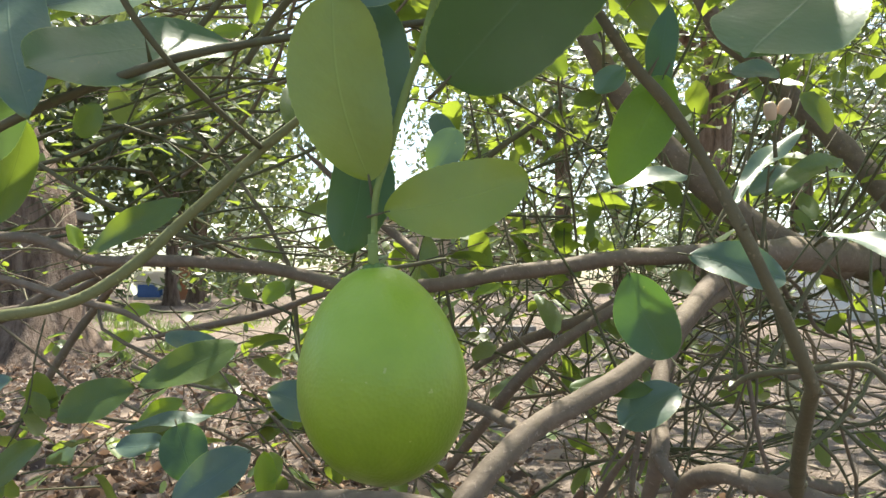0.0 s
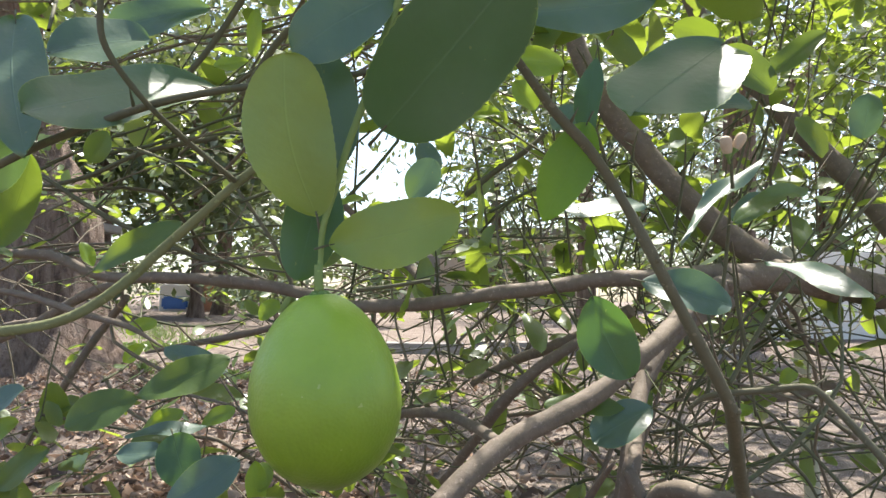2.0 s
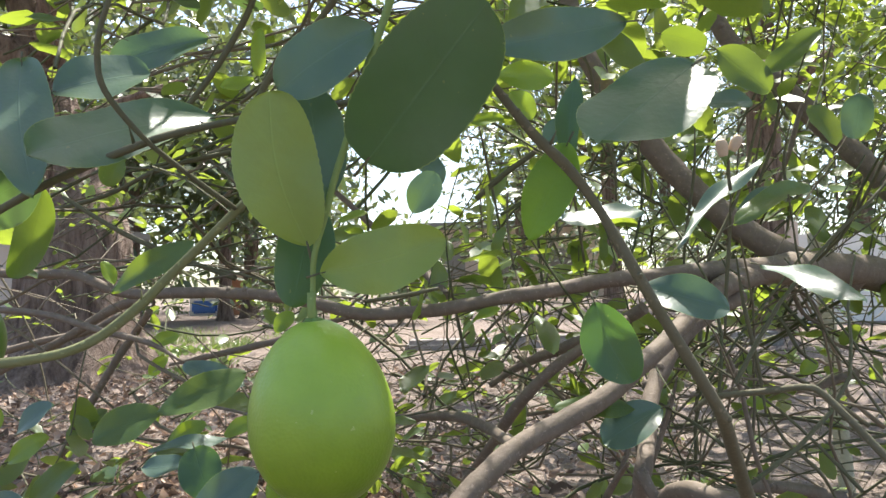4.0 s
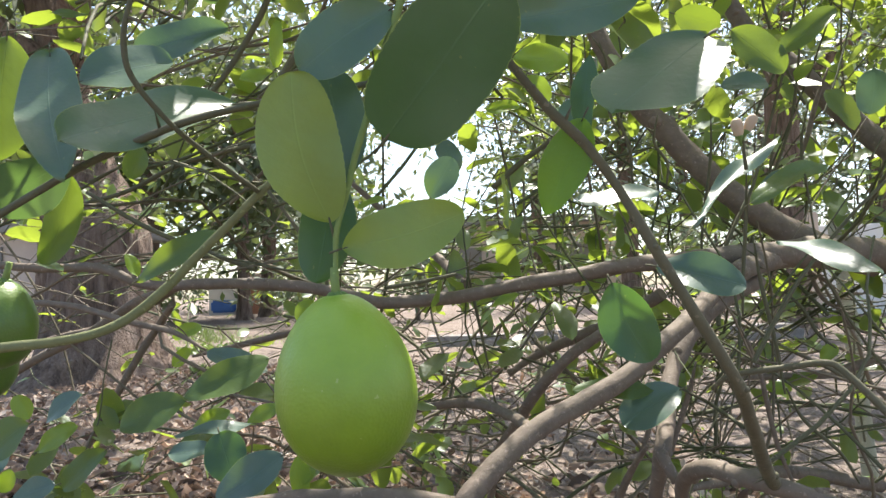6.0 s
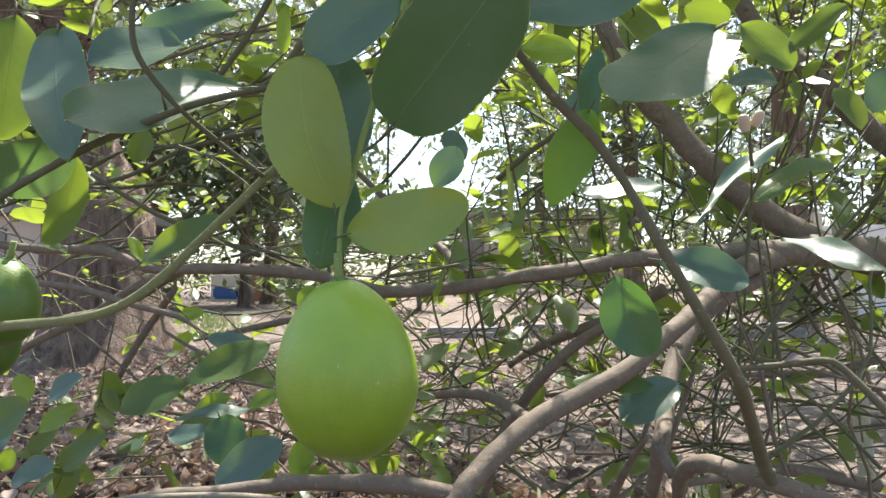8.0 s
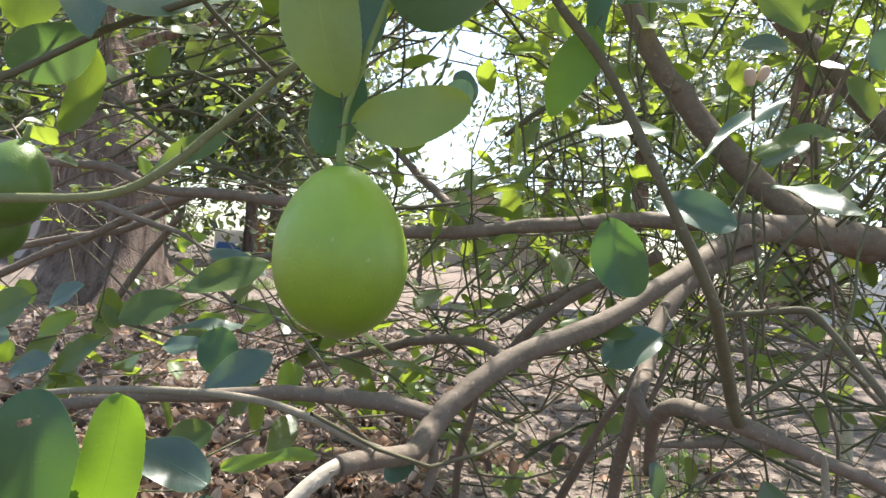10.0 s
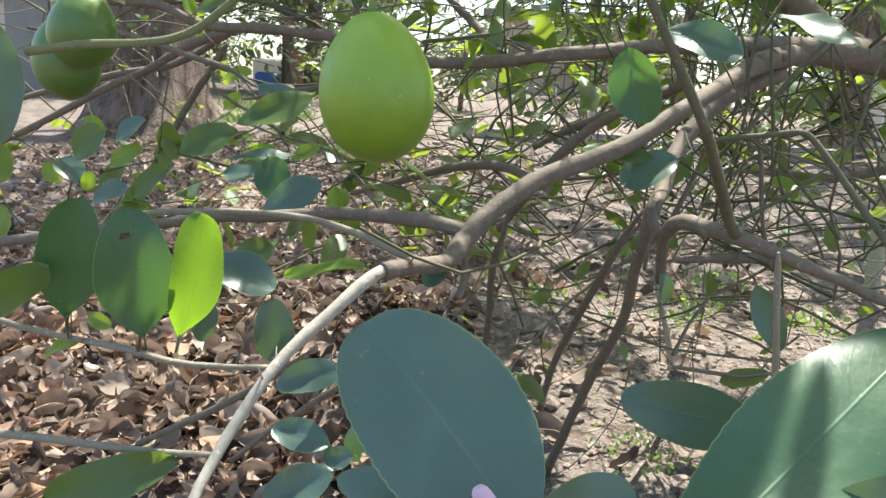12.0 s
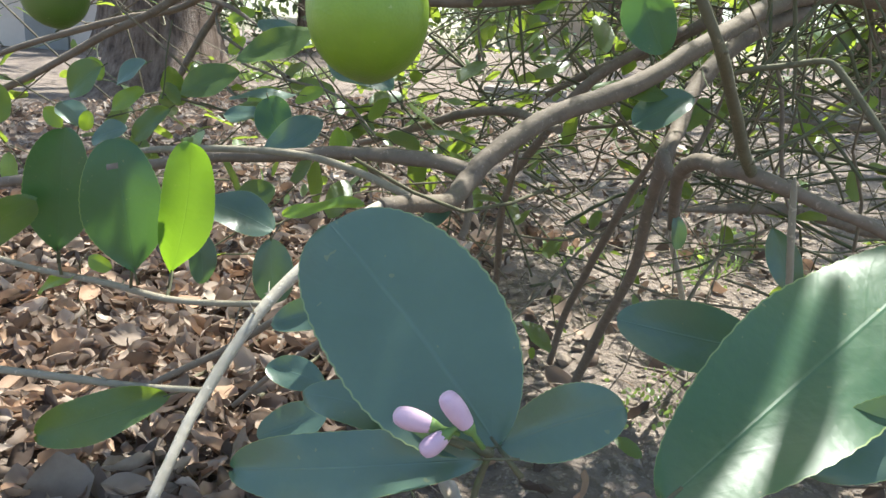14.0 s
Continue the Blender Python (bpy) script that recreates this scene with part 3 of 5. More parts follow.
grow("limb", BARK, (0.865, 1.22, 0.90, 0.024), (1.12, 1.35, 1.15, 0.020), (1.45, 1.60, 1.45, 0.014), (1.75, 1.80, 1.70, 0.008))
grow("limb", BARK, (0.90, 1.28, 1.10, 0.022), (0.88, 1.60, 1.42, 0.017), (0.70, 2.05, 1.75, 0.011), (0.62, 2.40, 1.95, 0.006))
grow("limb", BARK, (0.93, 1.33, 1.30, 0.018), (0.72, 1.10, 1.55, 0.013), (0.45, 0.90, 1.72, 0.008), (0.25, 0.78, 1.82, 0.005))
# limbs and branches of the lemon tree
grow("limb", BARK, (-0.654, 0.800, 0.717, 0.0045), (-0.524, 0.780, 0.709, 0.0054), (-0.452, 0.770, 0.705, 0.0058), (-0.396, 0.760, 0.688, 0.0060), (-0.302, 0.750, 0.681, 0.0063), (-0.236, 0.750, 0.675, 0.0065), (-0.168, 0.740, 0.664, 0.0064), (-0.105, 0.740, 0.652, 0.0068), (-0.055, 0.740, 0.655, 0.0070), (0.001, 0.730, 0.657, 0.0071), (0.060, 0.730, 0.665, 0.0075), (0.137, 0.740, 0.676, 0.0080), (0.197, 0.750, 0.684, 0.0090), (0.266, 0.770, 0.690, 0.0105), (0.347, 0.820, 0.692, 0.0151), (0.440, 0.900, 0.692, 0.0196), (0.580, 1.000, 0.684, 0.0239), (0.821, 1.150, 0.651, 0.0285))
grow("limb", BARK, (0.120, 1.000, 1.193, 0.0117), (0.154, 0.980, 1.064, 0.0132), (0.180, 0.960, 0.975, 0.0141), (0.228, 0.950, 0.891, 0.0156), (0.274, 0.940, 0.830, 0.0164), (0.319, 0.930, 0.782, 0.0173), (0.369, 0.920, 0.735, 0.0175), (0.422, 0.920, 0.701, 0.0185), (0.501, 0.950, 0.679, 0.0189))
grow("limb", BARK, (0.371, 1.250, 1.271, 0.0134), (0.420, 1.240, 1.151, 0.0147), (0.466, 1.220, 1.066, 0.0158), (0.510, 1.200, 1.014, 0.0162), (0.569, 1.180, 0.939, 0.0165), (0.609, 1.150, 0.872, 0.0166), (0.663, 1.120, 0.782, 0.0174), (0.717, 1.100, 0.703, 0.0182))
grow("limb", BARK, (0.519, 0.980, 0.692, 0.0195), (0.435, 0.900, 0.688, 0.0160), (0.346, 0.820, 0.688, 0.0134), (0.275, 0.740, 0.673, 0.0110), (0.227, 0.680, 0.646, 0.0086), (0.189, 0.620, 0.618, 0.0081), (0.148, 0.585, 0.593, 0.0082), (0.103, 0.560, 0.572, 0.0083), (0.063, 0.535, 0.553, 0.0083), (0.032, 0.510, 0.532, 0.0083), (0.011, 0.490, 0.512, 0.0086), (0.000, 0.480, 0.497, 0.0089), (-0.009, 0.450, 0.487, 0.0076), (-0.028, 0.405, 0.492, 0.0068), (-0.043, 0.370, 0.494, 0.0061), spines=3)
grow("branch", BARK_PALE_SUNLIT, (-0.040, 0.380, 0.494, 0.0048), (-0.049, 0.362, 0.491, 0.0048), (-0.069, 0.335, 0.471, 0.0043), (-0.093, 0.300, 0.443, 0.0039), (-0.111, 0.257, 0.402, 0.0034), (-0.116, 0.222, 0.372, 0.0033), (-0.122, 0.200, 0.343, 0.0033), spines=6)
grow("branch", BARK, (0.005, 0.485, 0.505, 0.0068), (-0.030, 0.485, 0.511, 0.0065), (-0.071, 0.490, 0.511, 0.0062), (-0.121, 0.500, 0.507, 0.0060), (-0.180, 0.500, 0.499, 0.0057), (-0.236, 0.500, 0.494, 0.0056), (-0.300, 0.500, 0.481, 0.0055), (-0.354, 0.500, 0.471, 0.0054), (-0.417, 0.500, 0.458, 0.0053), (-0.482, 0.500, 0.444, 0.0049), (-0.563, 0.500, 0.429, 0.0046))
grow("branch", BARK_TAN, (-0.029, 0.440, 0.487, 0.0032), (-0.048, 0.440, 0.492, 0.0033), (-0.082, 0.440, 0.504, 0.0031), (-0.125, 0.440, 0.513, 0.0029), (-0.185, 0.440, 0.513, 0.0028), (-0.241, 0.440, 0.508, 0.0027), (-0.281, 0.440, 0.502, 0.0023), spines=2)
grow("branch", BARK, (-0.002, 0.475, 0.494, 0.0038), (0.002, 0.470, 0.481, 0.0036), (0.002, 0.465, 0.465, 0.0034), (-0.001, 0.460, 0.454, 0.0037))
grow("branch", BARK, (0.304, 0.780, 0.661, 0.0085), (0.246, 0.740, 0.636, 0.0087), (0.204, 0.700, 0.598, 0.0090), (0.182, 0.660, 0.570, 0.0080), (0.171, 0.620, 0.539, 0.0074), (0.159, 0.580, 0.522, 0.0071), (0.156, 0.620, 0.464, 0.0056), (0.153, 0.700, 0.369, 0.0056), (0.132, 0.820, 0.244, 0.0063), (0.095, 1.020, 0.014, 0.0076), (0.060, 1.100, -0.151, 0.0079), spines=3)
grow("branch", BARK, (0.155, 0.570, 0.525, 0.0049), (0.159, 0.565, 0.516, 0.0049), (0.166, 0.560, 0.503, 0.0041))
grow("branch", BARK, (0.160, 0.660, 0.511, 0.0016), (0.148, 0.700, 0.477, 0.0037), (0.131, 0.750, 0.418, 0.0048), (0.107, 0.850, 0.320, 0.0052), (0.086, 0.950, 0.223, 0.0055), (0.071, 1.030, 0.110, 0.0053))
grow("branch", BARK, (0.020, 0.660, 0.504, 0.0014), (0.013, 0.700, 0.465, 0.0036), (-0.001, 0.750, 0.412, 0.0044), (-0.010, 0.850, 0.323, 0.0047), (-0.024, 0.980, 0.207, 0.0050))
grow("limb", BARK, (0.179, 0.620, 0.448, 0.0049), (0.171, 0.570, 0.492, 0.0058), (0.169, 0.530, 0.516, 0.0064), (0.176, 0.500, 0.528, 0.0066), (0.190, 0.475, 0.528, 0.0063), (0.206, 0.455, 0.527, 0.0063), (0.231, 0.450, 0.519, 0.0055), (0.258, 0.455, 0.509, 0.0049), (0.289, 0.460, 0.499, 0.0044), (0.318, 0.470, 0.487, 0.0043), (0.373, 0.480, 0.472, 0.0043), spines=2)
grow("branch", BARK_PALE_SUNLIT, (0.228, 1.060, 0.365, 0.0018), (0.247, 1.100, 0.309, 0.0041), (0.277, 1.150, 0.226, 0.0051), (0.311, 1.250, 0.129, 0.0055))
grow("branch", BARK, (-0.288, 1.100, 0.435, 0.0055), (-0.166, 1.000, 0.480, 0.0063), (-0.079, 0.900, 0.515, 0.0063), (-0.006, 0.800, 0.531, 0.0062), (0.035, 0.720, 0.529, 0.0056), (0.062, 0.600, 0.533, 0.0044))
grow("branch", BARK_DIM, (0.178, 0.480, 0.586, 0.0014), (0.185, 0.470, 0.595, 0.0019), (0.196, 0.455, 0.600, 0.0021), (0.215, 0.440, 0.604, 0.0022), (0.231, 0.425, 0.608, 0.0021), (0.240, 0.420, 0.603, 0.0023), (0.259, 0.410, 0.579, 0.0024), (0.281, 0.400, 0.550, 0.0025), (0.316, 0.400, 0.513, 0.0027), spines=3)
grow("branch", BARK, (0.023, 1.000, 0.542, 0.0044), (0.068, 1.000, 0.569, 0.0063), (0.120, 0.950, 0.595, 0.0077), (0.159, 0.900, 0.615, 0.0079), (0.214, 0.850, 0.650, 0.0079))
grow("branch", BARK, (-0.010, 0.900, 0.432, 0.0051), (0.029, 0.850, 0.491, 0.0059), (0.064, 0.800, 0.545, 0.0066), (0.095, 0.780, 0.581, 0.0064), (0.133, 0.780, 0.608, 0.0059), (0.186, 0.800, 0.638, 0.0055))
grow("branch", BARK, (0.561, 1.100, 0.542, 0.0072), (0.477, 1.050, 0.528, 0.0063), (0.393, 1.000, 0.532, 0.0048), (0.313, 0.950, 0.536, 0.0026), (0.266, 0.930, 0.533, 0.0011))
grow("branch", BARK, (0.512, 1.000, 0.385, 0.0089), (0.443, 0.980, 0.401, 0.0088), (0.377, 0.950, 0.416, 0.0080), (0.314, 0.900, 0.423, 0.0076), (0.256, 0.850, 0.427, 0.0052), (0.212, 0.820, 0.426, 0.0020))
grow("branch", BARK_DIM, (0.050, 0.260, 0.754, 0.0018), (0.058, 0.264, 0.744, 0.0020), (0.067, 0.270, 0.734, 0.0022), (0.083, 0.276, 0.718, 0.0024), (0.098, 0.278, 0.695, 0.0023), (0.113, 0.280, 0.667, 0.0025), (0.145, 0.305, 0.617, 0.0029), (0.157, 0.330, 0.600, 0.0034), (0.176, 0.380, 0.572, 0.0037), (0.192, 0.420, 0.546, 0.0042), (0.206, 0.452, 0.529, 0.0047), spines=3)
grow("branch", GREEN_BRANCH, (-0.270, 0.315, 0.629, 0.0030), (-0.228, 0.320, 0.636, 0.0029), (-0.193, 0.325, 0.639, 0.0027), (-0.167, 0.330, 0.646, 0.0026), (-0.144, 0.335, 0.663, 0.0027), (-0.127, 0.340, 0.681, 0.0026), (-0.107, 0.340, 0.699, 0.0024), (-0.090, 0.340, 0.715, 0.0023), (-0.072, 0.340, 0.730, 0.0019), (-0.062, 0.340, 0.742, 0.0015), spines=2)
grow("twig", GREEN_TWIG, (-0.117, 0.270, 0.818, 0.0012), (-0.126, 0.272, 0.795, 0.0013), (-0.130, 0.275, 0.781, 0.0015), (-0.129, 0.280, 0.765, 0.0015), (-0.118, 0.295, 0.746, 0.0014), (-0.106, 0.315, 0.732, 0.0014), (-0.089, 0.337, 0.716, 0.0014), spines=2)
grow("twig", GREEN_TWIG, (-0.251, 0.300, 0.688, 0.0018), (-0.213, 0.300, 0.705, 0.0019), (-0.173, 0.300, 0.725, 0.0020), (-0.137, 0.300, 0.739, 0.0020), (-0.108, 0.300, 0.748, 0.0019), (-0.073, 0.300, 0.754, 0.0017), (-0.036, 0.300, 0.758, 0.0016), (0.007, 0.310, 0.767, 0.0015), spines=3)
grow("twig", GREEN_TWIG, (-0.212, 0.500, 0.799, 0.0021), (-0.179, 0.500, 0.833, 0.0023), (-0.147, 0.500, 0.881, 0.0025), (-0.132, 0.500, 0.916, 0.0025), spines=2)
grow("twig", GREEN_TWIG, (-0.161, 0.550, 0.823, 0.0027), (-0.131, 0.550, 0.870, 0.0030), (-0.106, 0.550, 0.893, 0.0030), (-0.080, 0.550, 0.925, 0.0030), spines=2)
grow("twig", SHOOT, (0.015, 0.262, 0.813, 0.0019), (0.005, 0.262, 0.784, 0.0018), (-0.003, 0.263, 0.763, 0.0017), (-0.010, 0.263, 0.739, 0.0016), (-0.017, 0.263, 0.718, 0.0015), (-0.021, 0.263, 0.703, 0.0015), (-0.026, 0.263, 0.686, 0.0013), (-0.027, 0.263, 0.673, 0.0011), (-0.027, 0.263, 0.659, 0.0011))
grow("twig", BARK, (-0.555, 0.700, 0.668, 0.0035), (-0.434, 0.680, 0.660, 0.0035), (-0.352, 0.660, 0.641, 0.0034), (-0.298, 0.650, 0.629, 0.0029), (-0.259, 0.640, 0.611, 0.0011))
grow("twig", BARK, (-1.075, 0.920, 0.374, 0.0039), (-0.856, 0.900, 0.475, 0.0050), (-0.734, 0.900, 0.530, 0.0056), (-0.633, 0.900, 0.584, 0.0062), (-0.557, 0.900, 0.617, 0.0061), (-0.483, 0.900, 0.658, 0.0067), (-0.385, 0.850, 0.682, 0.0063))
grow("twig", BARK, (-1.173, 1.000, 0.465, 0.0036), (-0.954, 1.000, 0.526, 0.0042), (-0.819, 1.000, 0.569, 0.0049), (-0.655, 0.980, 0.611, 0.0054), (-0.535, 0.960, 0.634, 0.0052), (-0.433, 0.930, 0.681, 0.0050))
grow("twig", BARK, (-0.661, 0.980, 0.352, 0.0013), (-0.608, 0.960, 0.415, 0.0029), (-0.572, 0.950, 0.474, 0.0045), (-0.537, 0.950, 0.530, 0.0051), (-0.503, 0.950, 0.585, 0.0054), (-0.477, 0.950, 0.621, 0.0054), (-0.426, 0.900, 0.657, 0.0049))
grow("twig", BARK, (-0.379, 0.860, 0.589, 0.0014), (-0.333, 0.850, 0.598, 0.0034), (-0.266, 0.830, 0.611, 0.0044), (-0.199, 0.800, 0.626, 0.0040), (-0.148, 0.775, 0.642, 0.0031), (-0.099, 0.745, 0.652, 0.0022))
grow("twig", BARK, (-0.227, 1.020, 0.855, 0.0017), (-0.184, 1.000, 0.816, 0.0039), (-0.119, 0.980, 0.754, 0.0054), (-0.067, 0.950, 0.710, 0.0061), (-0.021, 0.850, 0.669, 0.0055))
grow("twig", GREEN_TWIG, (-0.071, 0.600, 0.665, 0.0020), (-0.035, 0.600, 0.670, 0.0018), (-0.007, 0.600, 0.675, 0.0016))
grow("twig", GREEN_TWIG, (-0.486, 0.800, 0.800, 0.0025), (-0.412, 0.800, 0.755, 0.0030), (-0.346, 0.800, 0.725, 0.0033), (-0.268, 0.800, 0.695, 0.0032), spines=2)
grow("twig", GREEN_TWIG, (-0.584, 0.900, 0.795, 0.0028), (-0.492, 0.900, 0.815, 0.0031), (-0.410, 0.900, 0.850, 0.0034), (-0.313, 0.900, 0.869, 0.0036), spines=2)
grow("twig", GREEN_TWIG, (0.015, 0.900, 0.794, 0.0041), (0.052, 0.900, 0.825, 0.0038), (0.093, 0.900, 0.853, 0.0035), (0.119, 0.900, 0.877, 0.0029))
grow("twig", GREEN_TWIG, (0.215, 0.500, 0.739, 0.0005), (0.216, 0.510, 0.709, 0.0013), (0.213, 0.515, 0.666, 0.0014), (0.212, 0.520, 0.634, 0.0008), spines=3)
grow("twig", GREEN_TWIG, (0.232, 0.550, 0.694, 0.0006), (0.239, 0.560, 0.656, 0.0016), (0.249, 0.565, 0.608, 0.0016), (0.255, 0.570, 0.569, 0.0009), spines=3)
grow("twig", GREEN_TWIG, (0.266, 0.600, 0.570, 0.0006), (0.282, 0.610, 0.541, 0.0015), (0.311, 0.615, 0.513, 0.0016), (0.327, 0.620, 0.486, 0.0009), spines=3)
grow("twig", BARK, (0.255, 0.700, 0.627, 0.0008), (0.277, 0.710, 0.577, 0.0022), (0.292, 0.715, 0.501, 0.0023), (0.311, 0.720, 0.449, 0.0013), spines=3)
grow("twig", GREEN_TWIG, (0.165, 0.800, 0.910, 0.0007), (0.166, 0.810, 0.866, 0.0019), (0.180, 0.815, 0.818, 0.0020), (0.182, 0.820, 0.775, 0.0011), spines=3)
grow("twig", GREEN_TWIG, (0.131, 0.700, 0.916, 0.0006), (0.145, 0.710, 0.893, 0.0016), (0.146, 0.715, 0.843, 0.0016), (0.158, 0.720, 0.814, 0.0009), spines=3)
grow("twig", GREEN_TWIG, (0.192, 0.700, 0.831, 0.0006), (0.189, 0.710, 0.805, 0.0015), (0.202, 0.715, 0.784, 0.0016), (0.201, 0.720, 0.760, 0.0009), spines=3)
grow("twig", GREEN_TWIG, (0.295, 0.900, 0.875, 0.0007), (0.294, 0.910, 0.820, 0.0019), (0.281, 0.915, 0.736, 0.0020), (0.277, 0.920, 0.677, 0.0011), spines=3)
grow("twig", GREEN_TWIG, (0.394, 0.950, 0.882, 0.0007), (0.382, 0.960, 0.805, 0.0020), (0.385, 0.965, 0.720, 0.0021), (0.374, 0.970, 0.646, 0.0012), spines=3)
grow("twig", GREEN_TWIG, (0.452, 1.000, 0.907, 0.0008), (0.442, 1.010, 0.846, 0.0021), (0.448, 1.015, 0.781, 0.0022), (0.439, 1.020, 0.722, 0.0012), spines=3)
grow("twig", GREEN_TWIG, (0.014, 1.000, 0.932, 0.0007), (0.025, 1.010, 0.874, 0.0020), (0.039, 1.015, 0.794, 0.0020), (0.049, 1.020, 0.735, 0.0012), spines=3)
grow("twig", GREEN_TWIG, (-0.020, 0.850, 0.704, 0.0007), (-0.014, 0.860, 0.662, 0.0019), (-0.004, 0.865, 0.606, 0.0019), (0.003, 0.870, 0.564, 0.0011), spines=3)
grow("twig", GREEN_TWIG, (0.100, 1.100, 0.846, 0.0008), (0.101, 1.110, 0.776, 0.0021), (0.106, 1.115, 0.686, 0.0022), (0.107, 1.120, 0.616, 0.0013), spines=3)
grow("twig", BARK, (0.522, 1.100, 0.982, 0.0013), (0.506, 1.110, 0.936, 0.0037), (0.490, 1.115, 0.879, 0.0038), (0.473, 1.120, 0.833, 0.0022), spines=3)
grow("twig", BARK, (0.491, 1.000, 0.612, 0.0011), (0.457, 1.010, 0.635, 0.0029), (0.435, 1.015, 0.693, 0.0030), (0.401, 1.020, 0.723, 0.0017), spines=3)
grow("twig", BARK, (0.518, 1.000, 0.582, 0.0010), (0.489, 1.010, 0.600, 0.0029), (0.472, 1.015, 0.650, 0.0030), (0.444, 1.020, 0.675, 0.0017), spines=3)
grow("twig", GREEN_TWIG, (0.454, 1.100, 0.610, 0.0010), (0.501, 1.110, 0.652, 0.0027), (0.538, 1.115, 0.687, 0.0028), (0.580, 1.120, 0.725, 0.0016), spines=3)
grow("twig", GREEN_TWIG, (0.427, 0.900, 0.576, 0.0008), (0.411, 0.910, 0.593, 0.0022), (0.396, 0.915, 0.625, 0.0023), (0.378, 0.920, 0.646, 0.0013), spines=3)
grow("twig", BARK, (0.238, 0.800, 0.574, 0.0011), (0.230, 0.810, 0.536, 0.0031), (0.211, 0.815, 0.480, 0.0032), (0.200, 0.820, 0.440, 0.0018), spines=3)
grow("twig", BARK, (0.154, 0.800, 0.444, 0.0010), (0.177, 0.810, 0.478, 0.0027), (0.190, 0.815, 0.509, 0.0028), (0.210, 0.820, 0.541, 0.0016), spines=3)
grow("twig", GREEN_TWIG, (0.301, 0.900, 0.564, 0.0008), (0.283, 0.910, 0.509, 0.0023), (0.281, 0.915, 0.458, 0.0023), (0.265, 0.920, 0.408, 0.0013), spines=3)
grow("twig", BARK, (0.185, 0.750, 0.521, 0.0012), (0.186, 0.760, 0.493, 0.0032), (0.181, 0.765, 0.452, 0.0033), (0.181, 0.770, 0.423, 0.0019), spines=3)
grow("twig", BARK_TAN, (-0.375, 0.345, 0.439, 0.0023), (-0.343, 0.342, 0.436, 0.0024), (-0.289, 0.335, 0.431, 0.0023), (-0.225, 0.330, 0.429, 0.0024), (-0.176, 0.322, 0.427, 0.0024), (-0.132, 0.312, 0.433, 0.0021), (-0.096, 0.302, 0.441, 0.0020), spines=1)
grow("twig", BARK_TAN, (-0.340, 0.290, 0.372, 0.0027), (-0.298, 0.285, 0.375, 0.0027), (-0.249, 0.280, 0.380, 0.0026), (-0.201, 0.272, 0.386, 0.0025), (-0.156, 0.265, 0.392, 0.0021), (-0.113, 0.258, 0.400, 0.0019), spines=1)
grow("twig", BARK, (-0.354, 0.550, 0.223, 0.0035), (-0.293, 0.530, 0.264, 0.0038), (-0.237, 0.520, 0.300, 0.0039), (-0.179, 0.500, 0.345, 0.0035), (-0.138, 0.480, 0.379, 0.0029))
grow("twig", BARK, (-0.221, 0.500, 0.250, 0.0027), (-0.171, 0.480, 0.301, 0.0028), (-0.130, 0.460, 0.338, 0.0028), (-0.092, 0.440, 0.373, 0.0027))
grow("twig", GREEN_TWIG, (-0.176, 0.322, 0.427, 0.0014), (-0.177, 0.328, 0.434, 0.0013), (-0.179, 0.335, 0.442, 0.0011))
grow("twig", GREEN_TWIG, (-0.262, 0.330, 0.431, 0.0011), (-0.263, 0.330, 0.440, 0.0011), (-0.262, 0.330, 0.448, 0.0010))
grow("twig", GREEN_TWIG, (-0.206, 0.327, 0.429, 0.0011), (-0.200, 0.320, 0.441, 0.0011), (-0.196, 0.315, 0.449, 0.0009))
grow("twig", GREEN_TWIG, (0.071, 0.055, 0.480, 0.0010), (0.071, 0.055, 0.498, 0.0009), (0.074, 0.057, 0.511, 0.0008), (0.075, 0.058, 0.517, 0.0007))
grow("twig", GREEN_TWIG, (0.124, 0.080, 0.451, 0.0012), (0.127, 0.080, 0.482, 0.0011), (0.128, 0.075, 0.504, 0.0009))
grow("twig", BARK_TAN, (0.1805, 0.250, 0.5560, 0.0006), (0.1820, 0.252, 0.5480, 0.0015), (0.1855, 0.256, 0.5280, 0.0017), (0.1905, 0.262, 0.5040, 0.0017), (0.1990, 0.275, 0.4600, 0.0018), (0.2150, 0.300, 0.3900, 0.0020))
# leaves round the fruit
near_leaf((-0.0286, 0.2620, 0.6888), (-0.0398, 0.2470, 0.7507), (0.28, -0.94, -0.19), 0.034, YOUNG, 0.14, 0.10, "pale yellowish-green lemon leaf hanging from the fruiting shoot", form=(0.62, 0.42, -0.07))
near_leaf((-0.028, 0.268, 0.705), (-0.033, 0.275, 0.762), (0.48, -0.86, 0.15), 0.027, SAGE, 0.10, 0.20)
near_leaf((-0.033, 0.280, 0.717), (-0.038, 0.270, 0.664), (0.51, -0.85, 0.10), 0.027, MID_DEEP, 0.10, 0.20)
near_leaf((-0.0233, 0.2620, 0.6776), (0.0283, 0.2680, 0.6911), (0.09, -0.99, 0.06), 0.026, YOUNG, 0.12, 0.12, form=(0.72, 0.50, 0.04))
near_leaf((-0.0013, 0.2500, 0.7212), (0.0501, 0.2050, 0.7653), (-0.04, -0.73, -0.68), 0.045, DARK_GREEN, 0.08, 0.10, form=(0.34, 0.5, 0.0))
near_leaf((0.001, 0.262, 0.781), (-0.037, 0.250, 0.752), (0.25, -0.97, 0.08), 0.027, SAGE, 0.10, 0.20)
near_leaf((0.103, 0.250, 0.773), (0.049, 0.232, 0.760), (0.31, -0.95, 0.03), 0.020, SAGE, 0.10, 0.20)
